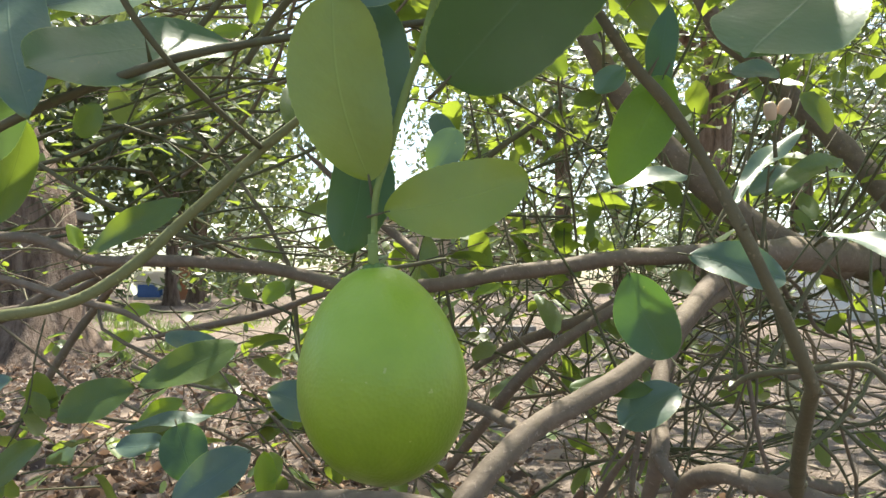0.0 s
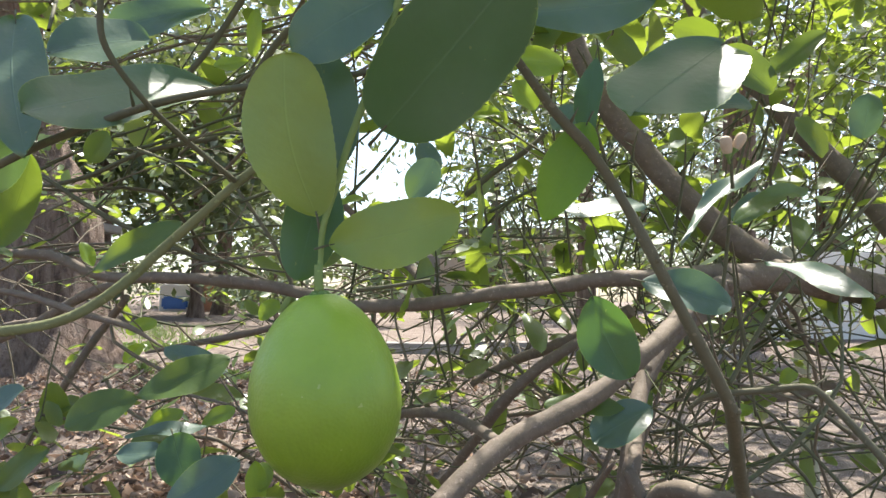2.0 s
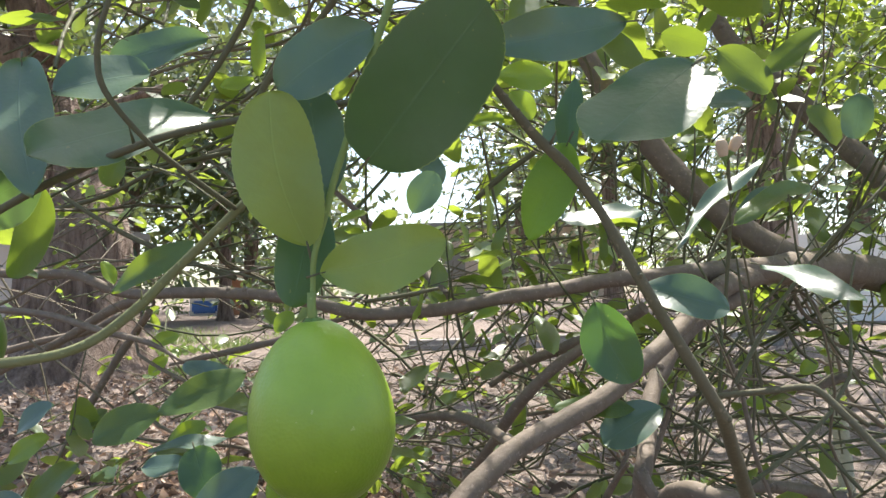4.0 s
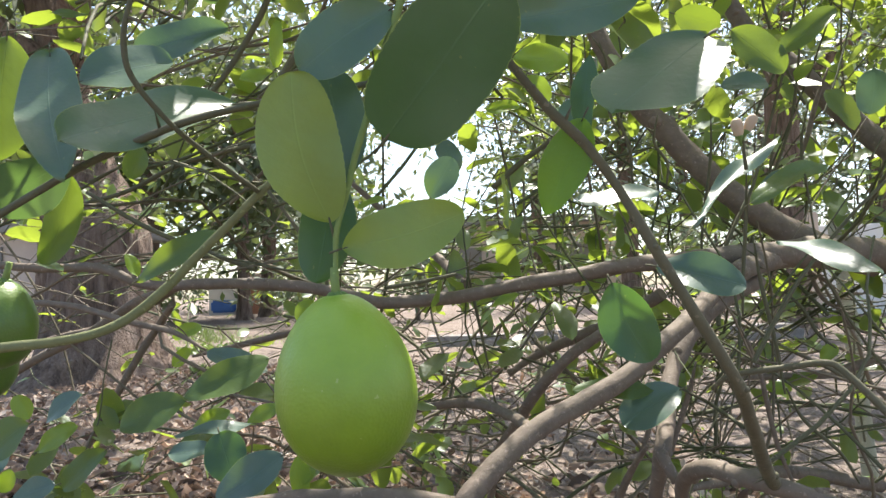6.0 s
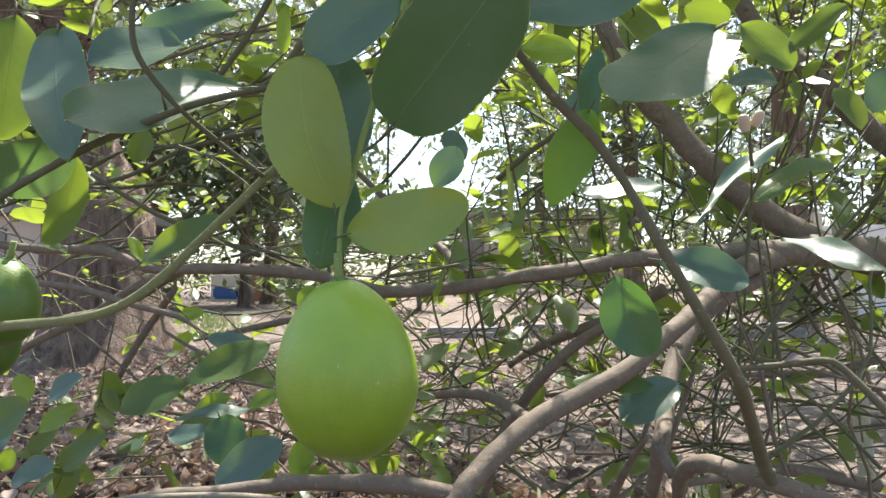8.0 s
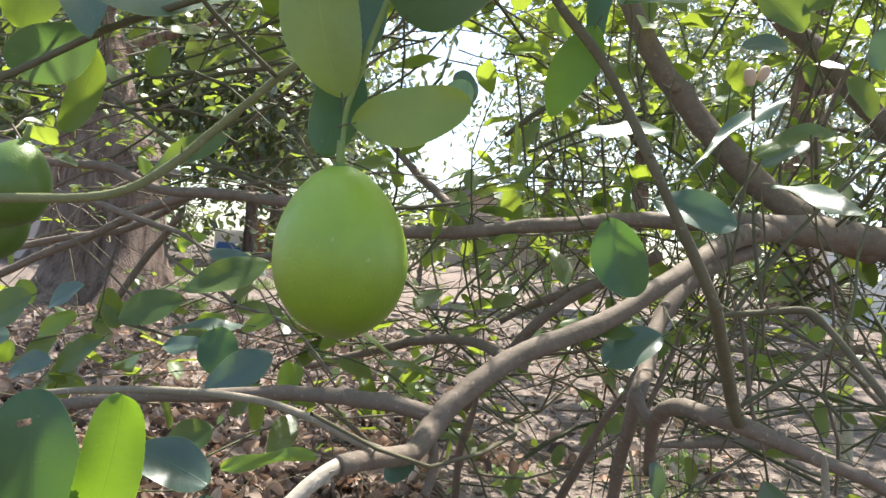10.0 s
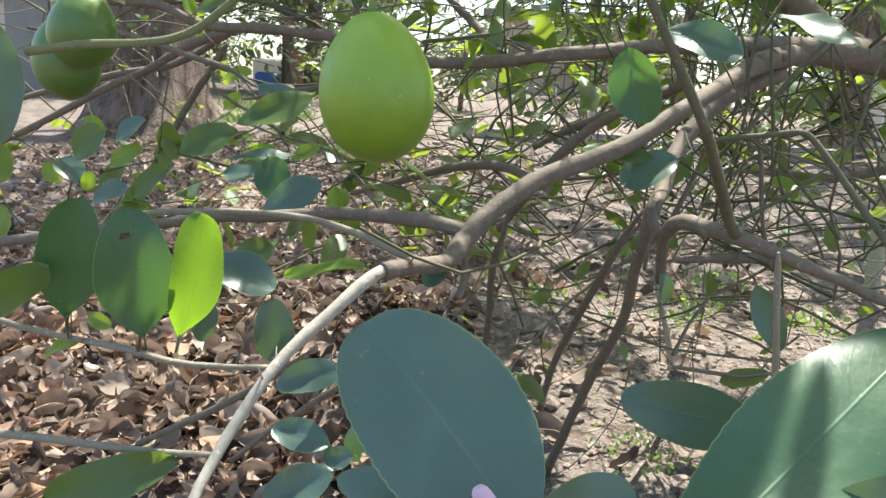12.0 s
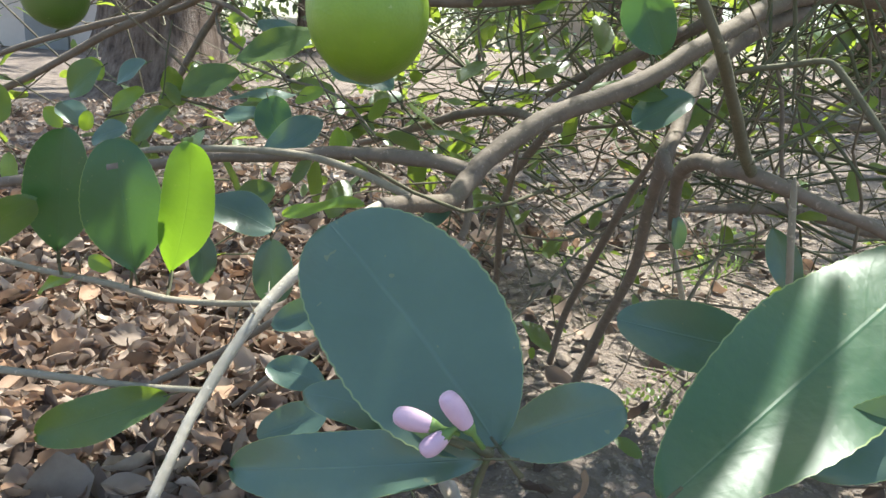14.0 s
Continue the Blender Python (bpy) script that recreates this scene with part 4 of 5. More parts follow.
near_leaf((0.1282, 0.2470, 0.7540), (0.0860, 0.2130, 0.7174), (-0.10, -0.68, 0.72), 0.040, SAGE, 0.04, 0.03, "glossy green lemon leaf with its rim in the sun", form=(0.5, 0.45, 0.0))
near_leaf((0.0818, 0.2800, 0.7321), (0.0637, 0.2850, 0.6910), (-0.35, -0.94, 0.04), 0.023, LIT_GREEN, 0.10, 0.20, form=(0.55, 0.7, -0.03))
near_leaf((0.0868, 0.2900, 0.7639), (0.0823, 0.2900, 0.7254), (-0.5, -0.86, 0.04), 0.013, MID_DEEP, 0.10, 0.20)
near_leaf((0.134, 0.420, 0.670), (0.184, 0.410, 0.656), (-0.03, -0.87, 0.49), 0.029, MATURE, 0.12, 0.25)
near_leaf((0.1995, 0.400, 0.6817), (0.2303, 0.345, 0.6609), (-0.22, -0.52, 0.82), 0.017, MATURE, 0.12, 0.10)
near_leaf((0.160, 0.430, 0.695), (0.244, 0.510, 0.766), (-0.17, -0.55, 0.82), 0.013, MATURE, 0.06, 0.10)
near_leaf((0.1455, 0.455, 0.7213), (0.0900, 0.440, 0.7160), (-0.02, -0.60, 0.80), 0.022, MATURE, 0.08, 0.10)
near_leaf((0.113, 0.476, 0.661), (0.136, 0.470, 0.607), (-0.22, -0.98, 0.01), 0.036, MID_DEEP, 0.12, 0.25)
near_leaf((0.155, 0.580, 0.573), (0.089, 0.570, 0.575), (0.14, -0.78, 0.61), 0.022, MID, 0.12, 0.25)
near_leaf((0.177, 0.580, 0.573), (0.127, 0.570, 0.547), (-0.15, -0.79, 0.60), 0.036, MATURE, 0.12, 0.25)
near_leaf((-0.003, 0.600, 0.766), (-0.017, 0.600, 0.795), (0.34, -0.92, 0.17), 0.023, MATURE, 0.12, 0.25)
near_leaf((-0.016, 0.500, 0.730), (0.002, 0.500, 0.760), (-0.10, -0.99, 0.06), 0.025, MATURE, 0.12, 0.25)
near_leaf((0.016, 0.720, 0.643), (0.045, 0.720, 0.655), (-0.29, -0.64, 0.71), 0.015, BRIGHT, 0.12, 0.25)
near_leaf((-0.050, 0.500, 0.732), (-0.072, 0.500, 0.726), (-0.17, -0.71, 0.68), 0.010, BRIGHT, 0.12, 0.25)
# leaves of the upper side branches
near_leaf((-0.2059, 0.3300, 0.7991), (-0.1669, 0.2850, 0.7198), (0.24, -0.85, 0.45), 0.031, SAGE, 0.10, 0.15, form=(0.42, 0.55, 0.03))
near_leaf((-0.1947, 0.3400, 0.7849), (-0.1490, 0.3600, 0.8000), (0.52, -0.56, 0.64), 0.038, SAGE, 0.12, 0.22, form=(0.45, 0.42, 0.0))
near_leaf((-0.1095, 0.3600, 0.7719), (-0.1631, 0.2750, 0.7355), (0.47, -0.58, 0.66), 0.040, SAGE, 0.05, 0.10, form=(0.80, 0.42, 0.03))
near_leaf((-0.131, 0.400, 0.834), (-0.184, 0.380, 0.814), (0.20, -0.90, 0.38), 0.028, SAGE, 0.12, 0.25)
near_leaf((-0.170, 0.400, 0.820), (-0.182, 0.380, 0.804), (0.30, -0.70, 0.65), 0.020, SAGE, 0.12, 0.25)
near_leaf((-0.214, 0.360, 0.745), (-0.268, 0.360, 0.718), (0.32, -0.69, -0.65), 0.040, SAGE, 0.12, 0.25)
near_leaf((-0.227, 0.380, 0.739), (-0.245, 0.380, 0.684), (0.73, -0.64, -0.23), 0.021, MID, 0.12, 0.25)
near_leaf((-0.286, 0.400, 0.840), (-0.297, 0.400, 0.757), (0.81, -0.58, -0.11), 0.047, MID, 0.12, 0.25)
near_leaf((-0.174, 0.615, 0.878), (-0.171, 0.610, 0.922), (-0.01, -0.99, -0.11), 0.015, BRIGHT, 0.12, 0.25)
near_leaf((-0.180, 0.620, 0.876), (-0.211, 0.615, 0.870), (0.08, -0.93, 0.35), 0.015, BRIGHT, 0.12, 0.25)
near_leaf((-0.290, 0.500, 0.893), (-0.326, 0.500, 0.899), (0.07, -0.80, 0.60), 0.009, MID, 0.12, 0.25)
near_leaf((-0.281, 0.550, 0.677), (-0.208, 0.550, 0.717), (-0.14, -0.96, 0.26), 0.026, MID, 0.12, 0.25)
near_leaf((-0.301, 0.600, 0.806), (-0.315, 0.600, 0.777), (0.41, -0.89, -0.20), 0.023, MID, 0.12, 0.25)
near_leaf((0.051, 0.400, 0.801), (0.085, 0.400, 0.797), (0.00, -1.00, 0.03), 0.018, BRIGHT, 0.12, 0.25)
near_leaf((0.059, 0.500, 0.819), (0.075, 0.500, 0.797), (0.34, -0.91, 0.24), 0.020, BRIGHT, 0.12, 0.25)
near_leaf((0.210, 0.500, 0.843), (0.246, 0.500, 0.810), (0.13, -0.98, 0.13), 0.029, MID, 0.12, 0.25)
near_leaf((0.228, 0.600, 0.829), (0.267, 0.600, 0.829), (-0.00, -0.77, 0.64), 0.028, MATURE, 0.12, 0.25)
near_leaf((0.216, 0.500, 0.715), (0.291, 0.550, 0.749), (-0.12, -0.85, 0.50), 0.018, MID, 0.12, 0.25)
near_leaf((0.284, 0.500, 0.854), (0.244, 0.500, 0.824), (-0.29, -0.88, 0.38), 0.019, MID, 0.12, 0.25)
near_leaf((0.020, 0.700, 0.846), (0.054, 0.700, 0.849), (-0.03, -0.90, 0.43), 0.017, BRIGHT, 0.12, 0.25)
near_leaf((0.094, 0.400, 0.772), (0.079, 0.400, 0.758), (-0.26, -0.92, 0.28), 0.015, SAGE, 0.12, 0.25)
near_leaf((0.260, 0.400, 0.780), (0.256, 0.400, 0.753), (-0.68, -0.73, 0.10), 0.019, SAGE, 0.12, 0.25)
near_leaf((0.149, 0.400, 0.821), (0.175, 0.400, 0.812), (-0.18, -0.84, -0.52), 0.019, MID, 0.12, 0.25)
near_leaf((0.325, 0.700, 0.768), (0.282, 0.700, 0.742), (-0.38, -0.66, 0.64), 0.028, MATURE, 0.12, 0.25)
# leaves below the fruit
near_leaf((-0.1659, 0.5600, 0.6080), (-0.2342, 0.5400, 0.5794), (0.10, -0.80, 0.58), 0.034, MID, 0.10, 0.20, form=(0.6, 0.75, -0.05))
near_leaf((-0.1717, 0.5700, 0.5955), (-0.2305, 0.5800, 0.6143), (0.1, -0.8, 0.55), 0.022, MATURE, 0.10, 0.20)
near_leaf((-0.289, 0.660, 0.560), (-0.355, 0.650, 0.536), (-0.05, -0.87, 0.49), 0.038, MID, 0.12, 0.25)
near_leaf((-0.1971, 0.6000, 0.5464), (-0.2616, 0.5800, 0.5408), (-0.12, -0.45, 0.88), 0.020, MATURE, 0.08, 0.2)
near_leaf((-0.2161, 0.5700, 0.5439), (-0.1990, 0.5600, 0.5054), (0.25, -0.93, -0.25), 0.037, MID_DEEP, 0.05, 0.10, form=(0.42, 0.42, 0.0))
near_leaf((-0.152, 0.550, 0.529), (-0.206, 0.540, 0.494), (-0.12, -0.88, 0.45), 0.037, MATURE, 0.12, 0.25)
near_leaf((-0.278, 0.600, 0.520), (-0.238, 0.600, 0.524), (-0.07, -0.65, 0.76), 0.023, MATURE, 0.12, 0.25)
near_leaf((-0.351, 0.620, 0.520), (-0.396, 0.620, 0.484), (-0.23, -0.93, 0.28), 0.027, MID, 0.12, 0.25)
near_leaf((-0.342, 0.500, 0.566), (-0.378, 0.500, 0.539), (-0.20, -0.94, 0.28), 0.032, MID, 0.12, 0.25)
near_leaf((-0.506, 0.700, 0.563), (-0.489, 0.700, 0.538), (0.21, -0.97, 0.15), 0.021, BRIGHT, 0.12, 0.25)
near_leaf((-0.355, 0.550, 0.505), (-0.396, 0.550, 0.489), (-0.21, -0.81, 0.55), 0.026, MATURE, 0.12, 0.25)
near_leaf((-0.397, 0.550, 0.519), (-0.404, 0.550, 0.499), (0.35, -0.93, -0.14), 0.015, BRIGHT, 0.12, 0.25)
near_leaf((-0.156, 0.600, 0.518), (-0.154, 0.600, 0.477), (0.62, -0.78, 0.03), 0.019, BRIGHT, 0.12, 0.25)
near_leaf((-0.479, 0.700, 0.502), (-0.433, 0.700, 0.529), (-0.21, -0.91, 0.36), 0.024, BRIGHT, 0.12, 0.25)
near_leaf((-0.305, 0.700, 0.520), (-0.262, 0.700, 0.542), (-0.24, -0.85, 0.47), 0.023, BRIGHT, 0.12, 0.25)
near_leaf((-0.243, 0.700, 0.530), (-0.209, 0.700, 0.546), (-0.20, -0.87, 0.44), 0.020, BRIGHT, 0.12, 0.25)
near_leaf((-0.427, 0.700, 0.562), (-0.469, 0.700, 0.535), (-0.35, -0.75, 0.56), 0.032, MATURE, 0.12, 0.25)
near_leaf((-0.426, 0.900, 0.573), (-0.402, 0.900, 0.596), (-0.05, -1.00, 0.05), 0.020, BRIGHT, 0.12, 0.25)
near_leaf((-0.171, 0.650, 0.637), (-0.157, 0.660, 0.656), (0.14, -0.92, 0.38), 0.018, BRIGHT, 0.12, 0.25)
near_leaf((-0.391, 0.750, 0.690), (-0.405, 0.750, 0.717), (0.73, -0.57, 0.38), 0.017, BRIGHT, 0.12, 0.25)
near_leaf((-0.375, 0.800, 0.616), (-0.339, 0.800, 0.629), (-0.07, -0.98, 0.21), 0.019, BRIGHT, 0.12, 0.25)
near_leaf((0.445, 1.000, 0.553), (0.467, 1.000, 0.571), (-0.08, -0.99, 0.10), 0.020, BRIGHT, 0.12, 0.25)
near_leaf((0.339, 0.900, 0.529), (0.372, 0.900, 0.529), (0.00, -0.79, 0.61), 0.018, BRIGHT, 0.12, 0.25)
near_leaf((-0.2591, 0.3250, 0.4502), (-0.2380, 0.3150, 0.5363), (0.32, -0.93, -0.17), 0.043, MID_DEEP, 0.12, 0.25, form=(1.15, 0.42, 0.0))
near_leaf((-0.1869, 0.3050, 0.4499), (-0.1927, 0.3000, 0.5346), (0.45, -0.82, 0.30), 0.050, MID_DEEP, 0.14, 0.30, "dark green lemon leaf with a small hole and sun flecks", hole=True, form=(1.15, 0.42, 0.0))
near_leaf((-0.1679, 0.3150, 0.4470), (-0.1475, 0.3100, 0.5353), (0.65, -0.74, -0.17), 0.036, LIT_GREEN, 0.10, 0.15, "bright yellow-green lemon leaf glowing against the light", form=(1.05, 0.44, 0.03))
near_leaf((-0.323, 0.310, 0.446), (-0.252, 0.300, 0.490), (0.08, -0.93, -0.35), 0.029, MID, 0.12, 0.25)
near_leaf((-0.224, 0.460, 0.463), (-0.158, 0.450, 0.447), (0.09, -0.64, 0.76), 0.041, MATURE, 0.12, 0.25)
near_leaf((-0.159, 0.450, 0.439), (-0.154, 0.450, 0.383), (0.62, -0.78, 0.05), 0.037, MATURE, 0.12, 0.25)
near_leaf((-0.244, 0.550, 0.433), (-0.201, 0.550, 0.460), (-0.27, -0.87, 0.41), 0.037, MID, 0.12, 0.25)
near_leaf((-0.139, 0.262, 0.391), (-0.223, 0.250, 0.356), (-0.07, -0.89, 0.46), 0.029, MID, 0.12, 0.25)
near_leaf((-0.062, 0.350, 0.425), (-0.109, 0.340, 0.411), (0.04, -0.88, 0.47), 0.023, MATURE, 0.12, 0.25)
near_leaf((-0.058, 0.310, 0.388), (-0.099, 0.310, 0.394), (0.10, -0.76, 0.64), 0.021, MATURE, 0.12, 0.25)
near_leaf((-0.042, 0.310, 0.383), (-0.063, 0.310, 0.380), (-0.07, -0.89, 0.44), 0.015, MATURE, 0.12, 0.25)
near_leaf((-0.052, 0.300, 0.376), (-0.096, 0.290, 0.355), (-0.06, -0.85, 0.52), 0.028, MATURE, 0.12, 0.25)
near_leaf((-0.042, 0.320, 0.403), (-0.045, 0.320, 0.373), (-0.12, -0.99, 0.01), 0.015, MATURE, 0.12, 0.25)
near_leaf((-0.233, 0.460, 0.439), (-0.228, 0.460, 0.388), (0.70, -0.72, 0.06), 0.026, MATURE, 0.12, 0.25)
near_leaf((-0.070, 0.420, 0.484), (-0.140, 0.430, 0.466), (-0.28, -0.49, 0.82), 0.016, BRIGHT, 0.12, 0.25)
near_leaf((-0.008, 0.440, 0.482), (-0.025, 0.430, 0.471), (0.08, -0.80, 0.59), 0.015, MATURE, 0.12, 0.25)
near_leaf((-0.155, 0.620, 0.513), (-0.151, 0.600, 0.492), (0.11, -0.71, 0.70), 0.021, BRIGHT, 0.12, 0.25)
near_leaf((-0.509, 0.550, 0.542), (-0.503, 0.550, 0.498), (0.83, -0.55, 0.11), 0.032, MID, 0.12, 0.25)
near_leaf((-0.191, 0.200, 0.640), (-0.193, 0.200, 0.584), (0.51, -0.86, -0.02), 0.018, MATURE, 0.12, 0.25)
near_leaf((0.2392, 0.5000, 0.4814), (0.2623, 0.4900, 0.4320), (-0.45, -0.80, 0.40), 0.024, MATURE, 0.10, 0.25)
near_leaf((0.178, 0.600, 0.465), (0.185, 0.600, 0.431), (0.14, -0.99, 0.03), 0.015, MATURE, 0.12, 0.25)
near_leaf((-0.546, 0.700, 0.507), (-0.509, 0.680, 0.484), (0.27, -0.48, 0.84), 0.033, MATURE, 0.12, 0.25)
near_leaf((-0.571, 0.700, 0.498), (-0.548, 0.700, 0.478), (0.14, -0.98, 0.16), 0.022, BRIGHT, 0.12, 0.25)
near_leaf((-0.371, 0.500, 0.384), (-0.347, 0.500, 0.375), (0.12, -0.93, 0.34), 0.017, BRIGHT, 0.12, 0.25)
near_leaf((-0.252, 0.330, 0.431), (-0.292, 0.340, 0.410), (-0.41, -0.83, 0.38), 0.010, BRIGHT, 0.12, 0.25)
# the large leaves closest to the walk
near_leaf((0.0759, 0.0550, 0.5138), (0.0241, 0.0820, 0.5552), (-0.03, -0.84, 0.54), 0.0425, MATURE, 0.07, 0.08, "broad blue-green lemon leaf close to the pink buds", form=(0.55, 0.40, 0.02))
near_leaf((0.066, 0.062, 0.510), (0.020, 0.075, 0.509), (-0.22, -0.71, 0.67), 0.014, MATURE, 0.12, 0.25)
near_leaf((0.073, 0.050, 0.513), (0.007, 0.060, 0.492), (-0.30, -0.74, 0.60), 0.017, MATURE, 0.12, 0.25)
near_leaf((0.076, 0.055, 0.514), (0.104, 0.070, 0.521), (0.33, -0.83, 0.45), 0.017, MATURE, 0.12, 0.25)
near_leaf((0.1150, 0.0570, 0.5060), (0.1970, 0.1400, 0.5520), (0.06, -0.60, 0.80), 0.041, MID_DEEP, 0.05, 0.10, "broad dark green lemon leaf with pale sun streaks", form=(0.50, 0.50, 0.0))
near_leaf((0.152, 0.140, 0.513), (0.105, 0.140, 0.518), (0.05, -0.90, 0.43), 0.022, MATURE, 0.12, 0.25)
near_leaf((0.151, 0.080, 0.505), (0.184, 0.090, 0.524), (-0.02, -0.88, 0.48), 0.019, MATURE, 0.12, 0.25)
near_leaf((-0.116, 0.460, 0.586), (-0.057, 0.440, 0.571), (-0.08, -0.73, 0.68), 0.029, MATURE, 0.12, 0.25)


# unseen twigs and leaves, added out of view above to shade the leaves below
grow("twig", GREEN_TWIG, (-0.30, 0.56, 0.97, 0.0016), (-0.235, 0.51, 0.925, 0.0015), (-0.17, 0.47, 0.903, 0.0013), (-0.10, 0.45, 0.90, 0.001))
near_leaf((-0.172, 0.474, 0.903), (-0.135, 0.514, 0.90), (0, 0, 1), 0.028, MATURE, 0.08, 0.15)
near_leaf((-0.225, 0.470, 0.91), (-0.190, 0.518, 0.905), (0, 0, 1), 0.036, MATURE, 0.08, 0.15)
grow("twig", GREEN_TWIG, (0.12, 0.30, 1.02, 0.0018), (0.16, 0.265, 0.955, 0.0016), (0.172, 0.235, 0.948, 0.0013), (0.18, 0.20, 0.95, 0.001))
grow("twig", GREEN_TWIG, (-0.06, 0.36, 1.0, 0.0016), (-0.02, 0.31, 0.955, 0.0014), (0.02, 0.285, 0.945, 0.001))
near_leaf((-0.02, 0.31, 0.955), (0.055, 0.335, 0.95), (0, 0, 1), 0.040, MATURE, 0.06, 0.12)
near_leaf((0.045, 0.258, 0.945), (0.115, 0.292, 0.945), (0, 0, 1), 0.040, MATURE, 0.06, 0.12)
near_leaf((0.015, 0.287, 0.946), (0.085, 0.285, 0.945), (0, 0, 1), 0.036, MATURE, 0.06, 0.12)
grow("twig", GREEN_TWIG, (-0.30, 0.47, 1.10, 0.0016), (-0.25, 0.42, 1.06, 0.0014), (-0.20, 0.385, 1.05, 0.001))
near_leaf((-0.245, 0.415, 1.055), (-0.165, 0.44, 1.05), (0, 0, 1), 0.046, MATURE, 0.06, 0.12)
near_leaf((-0.215, 0.392, 1.05), (-0.15, 0.395, 1.05), (0, 0, 1), 0.036, MATURE, 0.06, 0.12)
near_leaf((0.1345, 0.2285, 0.95), (0.1960, 0.3200, 0.95), (0, 0, 1), 0.046, MATURE, 0.04, 0.12)
near_leaf((0.2020, 0.2150, 0.95), (0.2540, 0.3050, 0.95), (0, 0, 1), 0.044, MATURE, 0.04, 0.12)
near_leaf((0.1775, 0.2347, 0.951), (0.2075, 0.3010, 0.951), (0, 0, 1), 0.0105, MATURE, 0.03, 0.10)
near_leaf((0.1500, 0.3265, 0.954), (0.2520, 0.3245, 0.954), (0, 0, 1), 0.038, MATURE, 0.03, 0.10)
grow("twig", GREEN_TWIG, (0.1700, 0.2180, 0.951, 0.0019), (0.1775, 0.2347, 0.951, 0.0017), (0.1810, 0.2430, 0.951, 0.0012))


grow("twig", GREEN_TWIG, (-0.30, 0.56, 1.03, 0.0017), (-0.22, 0.535, 1.005, 0.0016), (-0.15, 0.518, 1.0, 0.0014), (-0.112, 0.492, 0.998, 0.0010))
near_leaf((-0.225, 0.536, 1.0), (-0.145, 0.526, 1.0), (0, 0, 1), 0.052, MATURE, 0.05, 0.12)
near_leaf((-0.165, 0.500, 1.0), (-0.113, 0.498, 1.0), (0, 0, 1), 0.024, MATURE, 0.05, 0.12)
grow("twig", GREEN_TWIG, (-0.139, 0.485, 0.998, 0.0018), (-0.135, 0.522, 1.0, 0.0019), (-0.129, 0.562, 1.004, 0.0019))


near_leaf((0.0987, 0.2906, 0.95), (0.1483, 0.3586, 0.95), (0, 0, 1), 0.038, MATURE, 0.04, 0.12, form=(0.45, 0.45, 0.0))
near_leaf((0.1100, 0.3100, 0.955), (0.0400, 0.3350, 0.955), (0, 0, 1), 0.036, MATURE, 0.04, 0.12)
near_leaf((-0.1700, 0.3500, 0.955), (-0.1120, 0.4120, 0.955), (0, 0, 1), 0.052, MATURE, 0.04, 0.12, form=(0.45, 0.45, 0.0))
grow("twig", GREEN_TWIG, (-0.235, 0.300, 0.985, 0.0016), (-0.200, 0.325, 0.960, 0.0014), (-0.1700, 0.3500, 0.955, 0.0010))


# ---- fruit and buds ----
def lemon(x, y, z, wide, tall, lean, turn, label, rind):
    """A lemon: egg-shaped body with a shallow neck, its calyx and stalk."""
    fruit = thing("lemon", x, y, z, label, "lemon", "lemons on the tree")
    rows, sides = 44, 56
    verts, faces = [], []
    for i in range(rows + 1):
        a = math.pi * i / rows
        up = math.cos(a)
        r = 0.5 * wide * math.sin(a) ** 0.96 * (1 - 0.13 * up - 0.05 * up * up)
        zz = 0.5 * tall * up
        if i > rows - 5:
            zz -= 0.0012 * (1 - (rows - i) / 5)
        if i < 3:
            zz -= 0.0015 * (3 - i) / 3
        for k in range(sides):
            w = 2 * math.pi * k / sides
            rough = 1 + 0.012 * noise.noise(Vector((math.cos(w) * 1.6, math.sin(w) * 1.6, up * 2 + x * 9))) + 0.008 * noise.noise(Vector((math.cos(w) * 4, math.sin(w) * 4, up * 0.5))) + 0.004 * math.cos(5 * w) * max(0, up) ** 3
            verts.append((r * rough * math.cos(w), r * rough * math.sin(w), zz))
    for i in range(rows):
        for k in range(sides):
            k2 = (k + 1) % sides
            faces.append((i * sides + k, (i + 1) * sides + k, (i + 1) * sides + k2, i * sides + k2))
    m = pose(x, y, z, lean, turn, 20)
    part("rind", mesh_of("rind", verts, faces, rind), fruit, m=m)
    bits = []
    for k in range(5):
        w = 2 * math.pi * k / 5
        d = np.array([math.cos(w), math.sin(w), 0.0])
        c = np.array([0, 0, tall / 2 - 0.0012])
        bits.append(tube(np.array([[*c, 0.0022], [*(c + d * 0.003), 0.0019], [*(c + d * 0.006 - np.array([0, 0, 0.0012])), 0.0006]]), 6))
    line = np.array([[0, 0, tall / 2 - 0.003, 0.0024], [0, 0, tall / 2 + 0.004, 0.0019], [0.0005, 0, tall / 2 + 0.011, 0.0018]])
    stalk = part("stalk", mesh_of("stalk", *tube(line, 8, 0.1), SHOOT), fruit, m=m)
    part("calyx", mesh_of("calyx", *joined(bits), SEPAL), stalk, m=Matrix())


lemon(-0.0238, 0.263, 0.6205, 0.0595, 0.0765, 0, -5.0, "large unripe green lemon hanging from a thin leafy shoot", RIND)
lemon(-0.270, 0.372, 0.648, 0.046, 0.056, 8, 12, "small green lemon half hidden behind a twig, lit on one side", RIND_SHADED)
lemon(-0.300, 0.392, 0.627, 0.047, 0.060, -6, -10, "small green lemon in shade touching its neighbour", RIND_SHADED)


def bud(x, y, z, way, length, thick, material, parent):
    way = np.array(Vector(way).normalized())
    a = np.array([x, y, z])
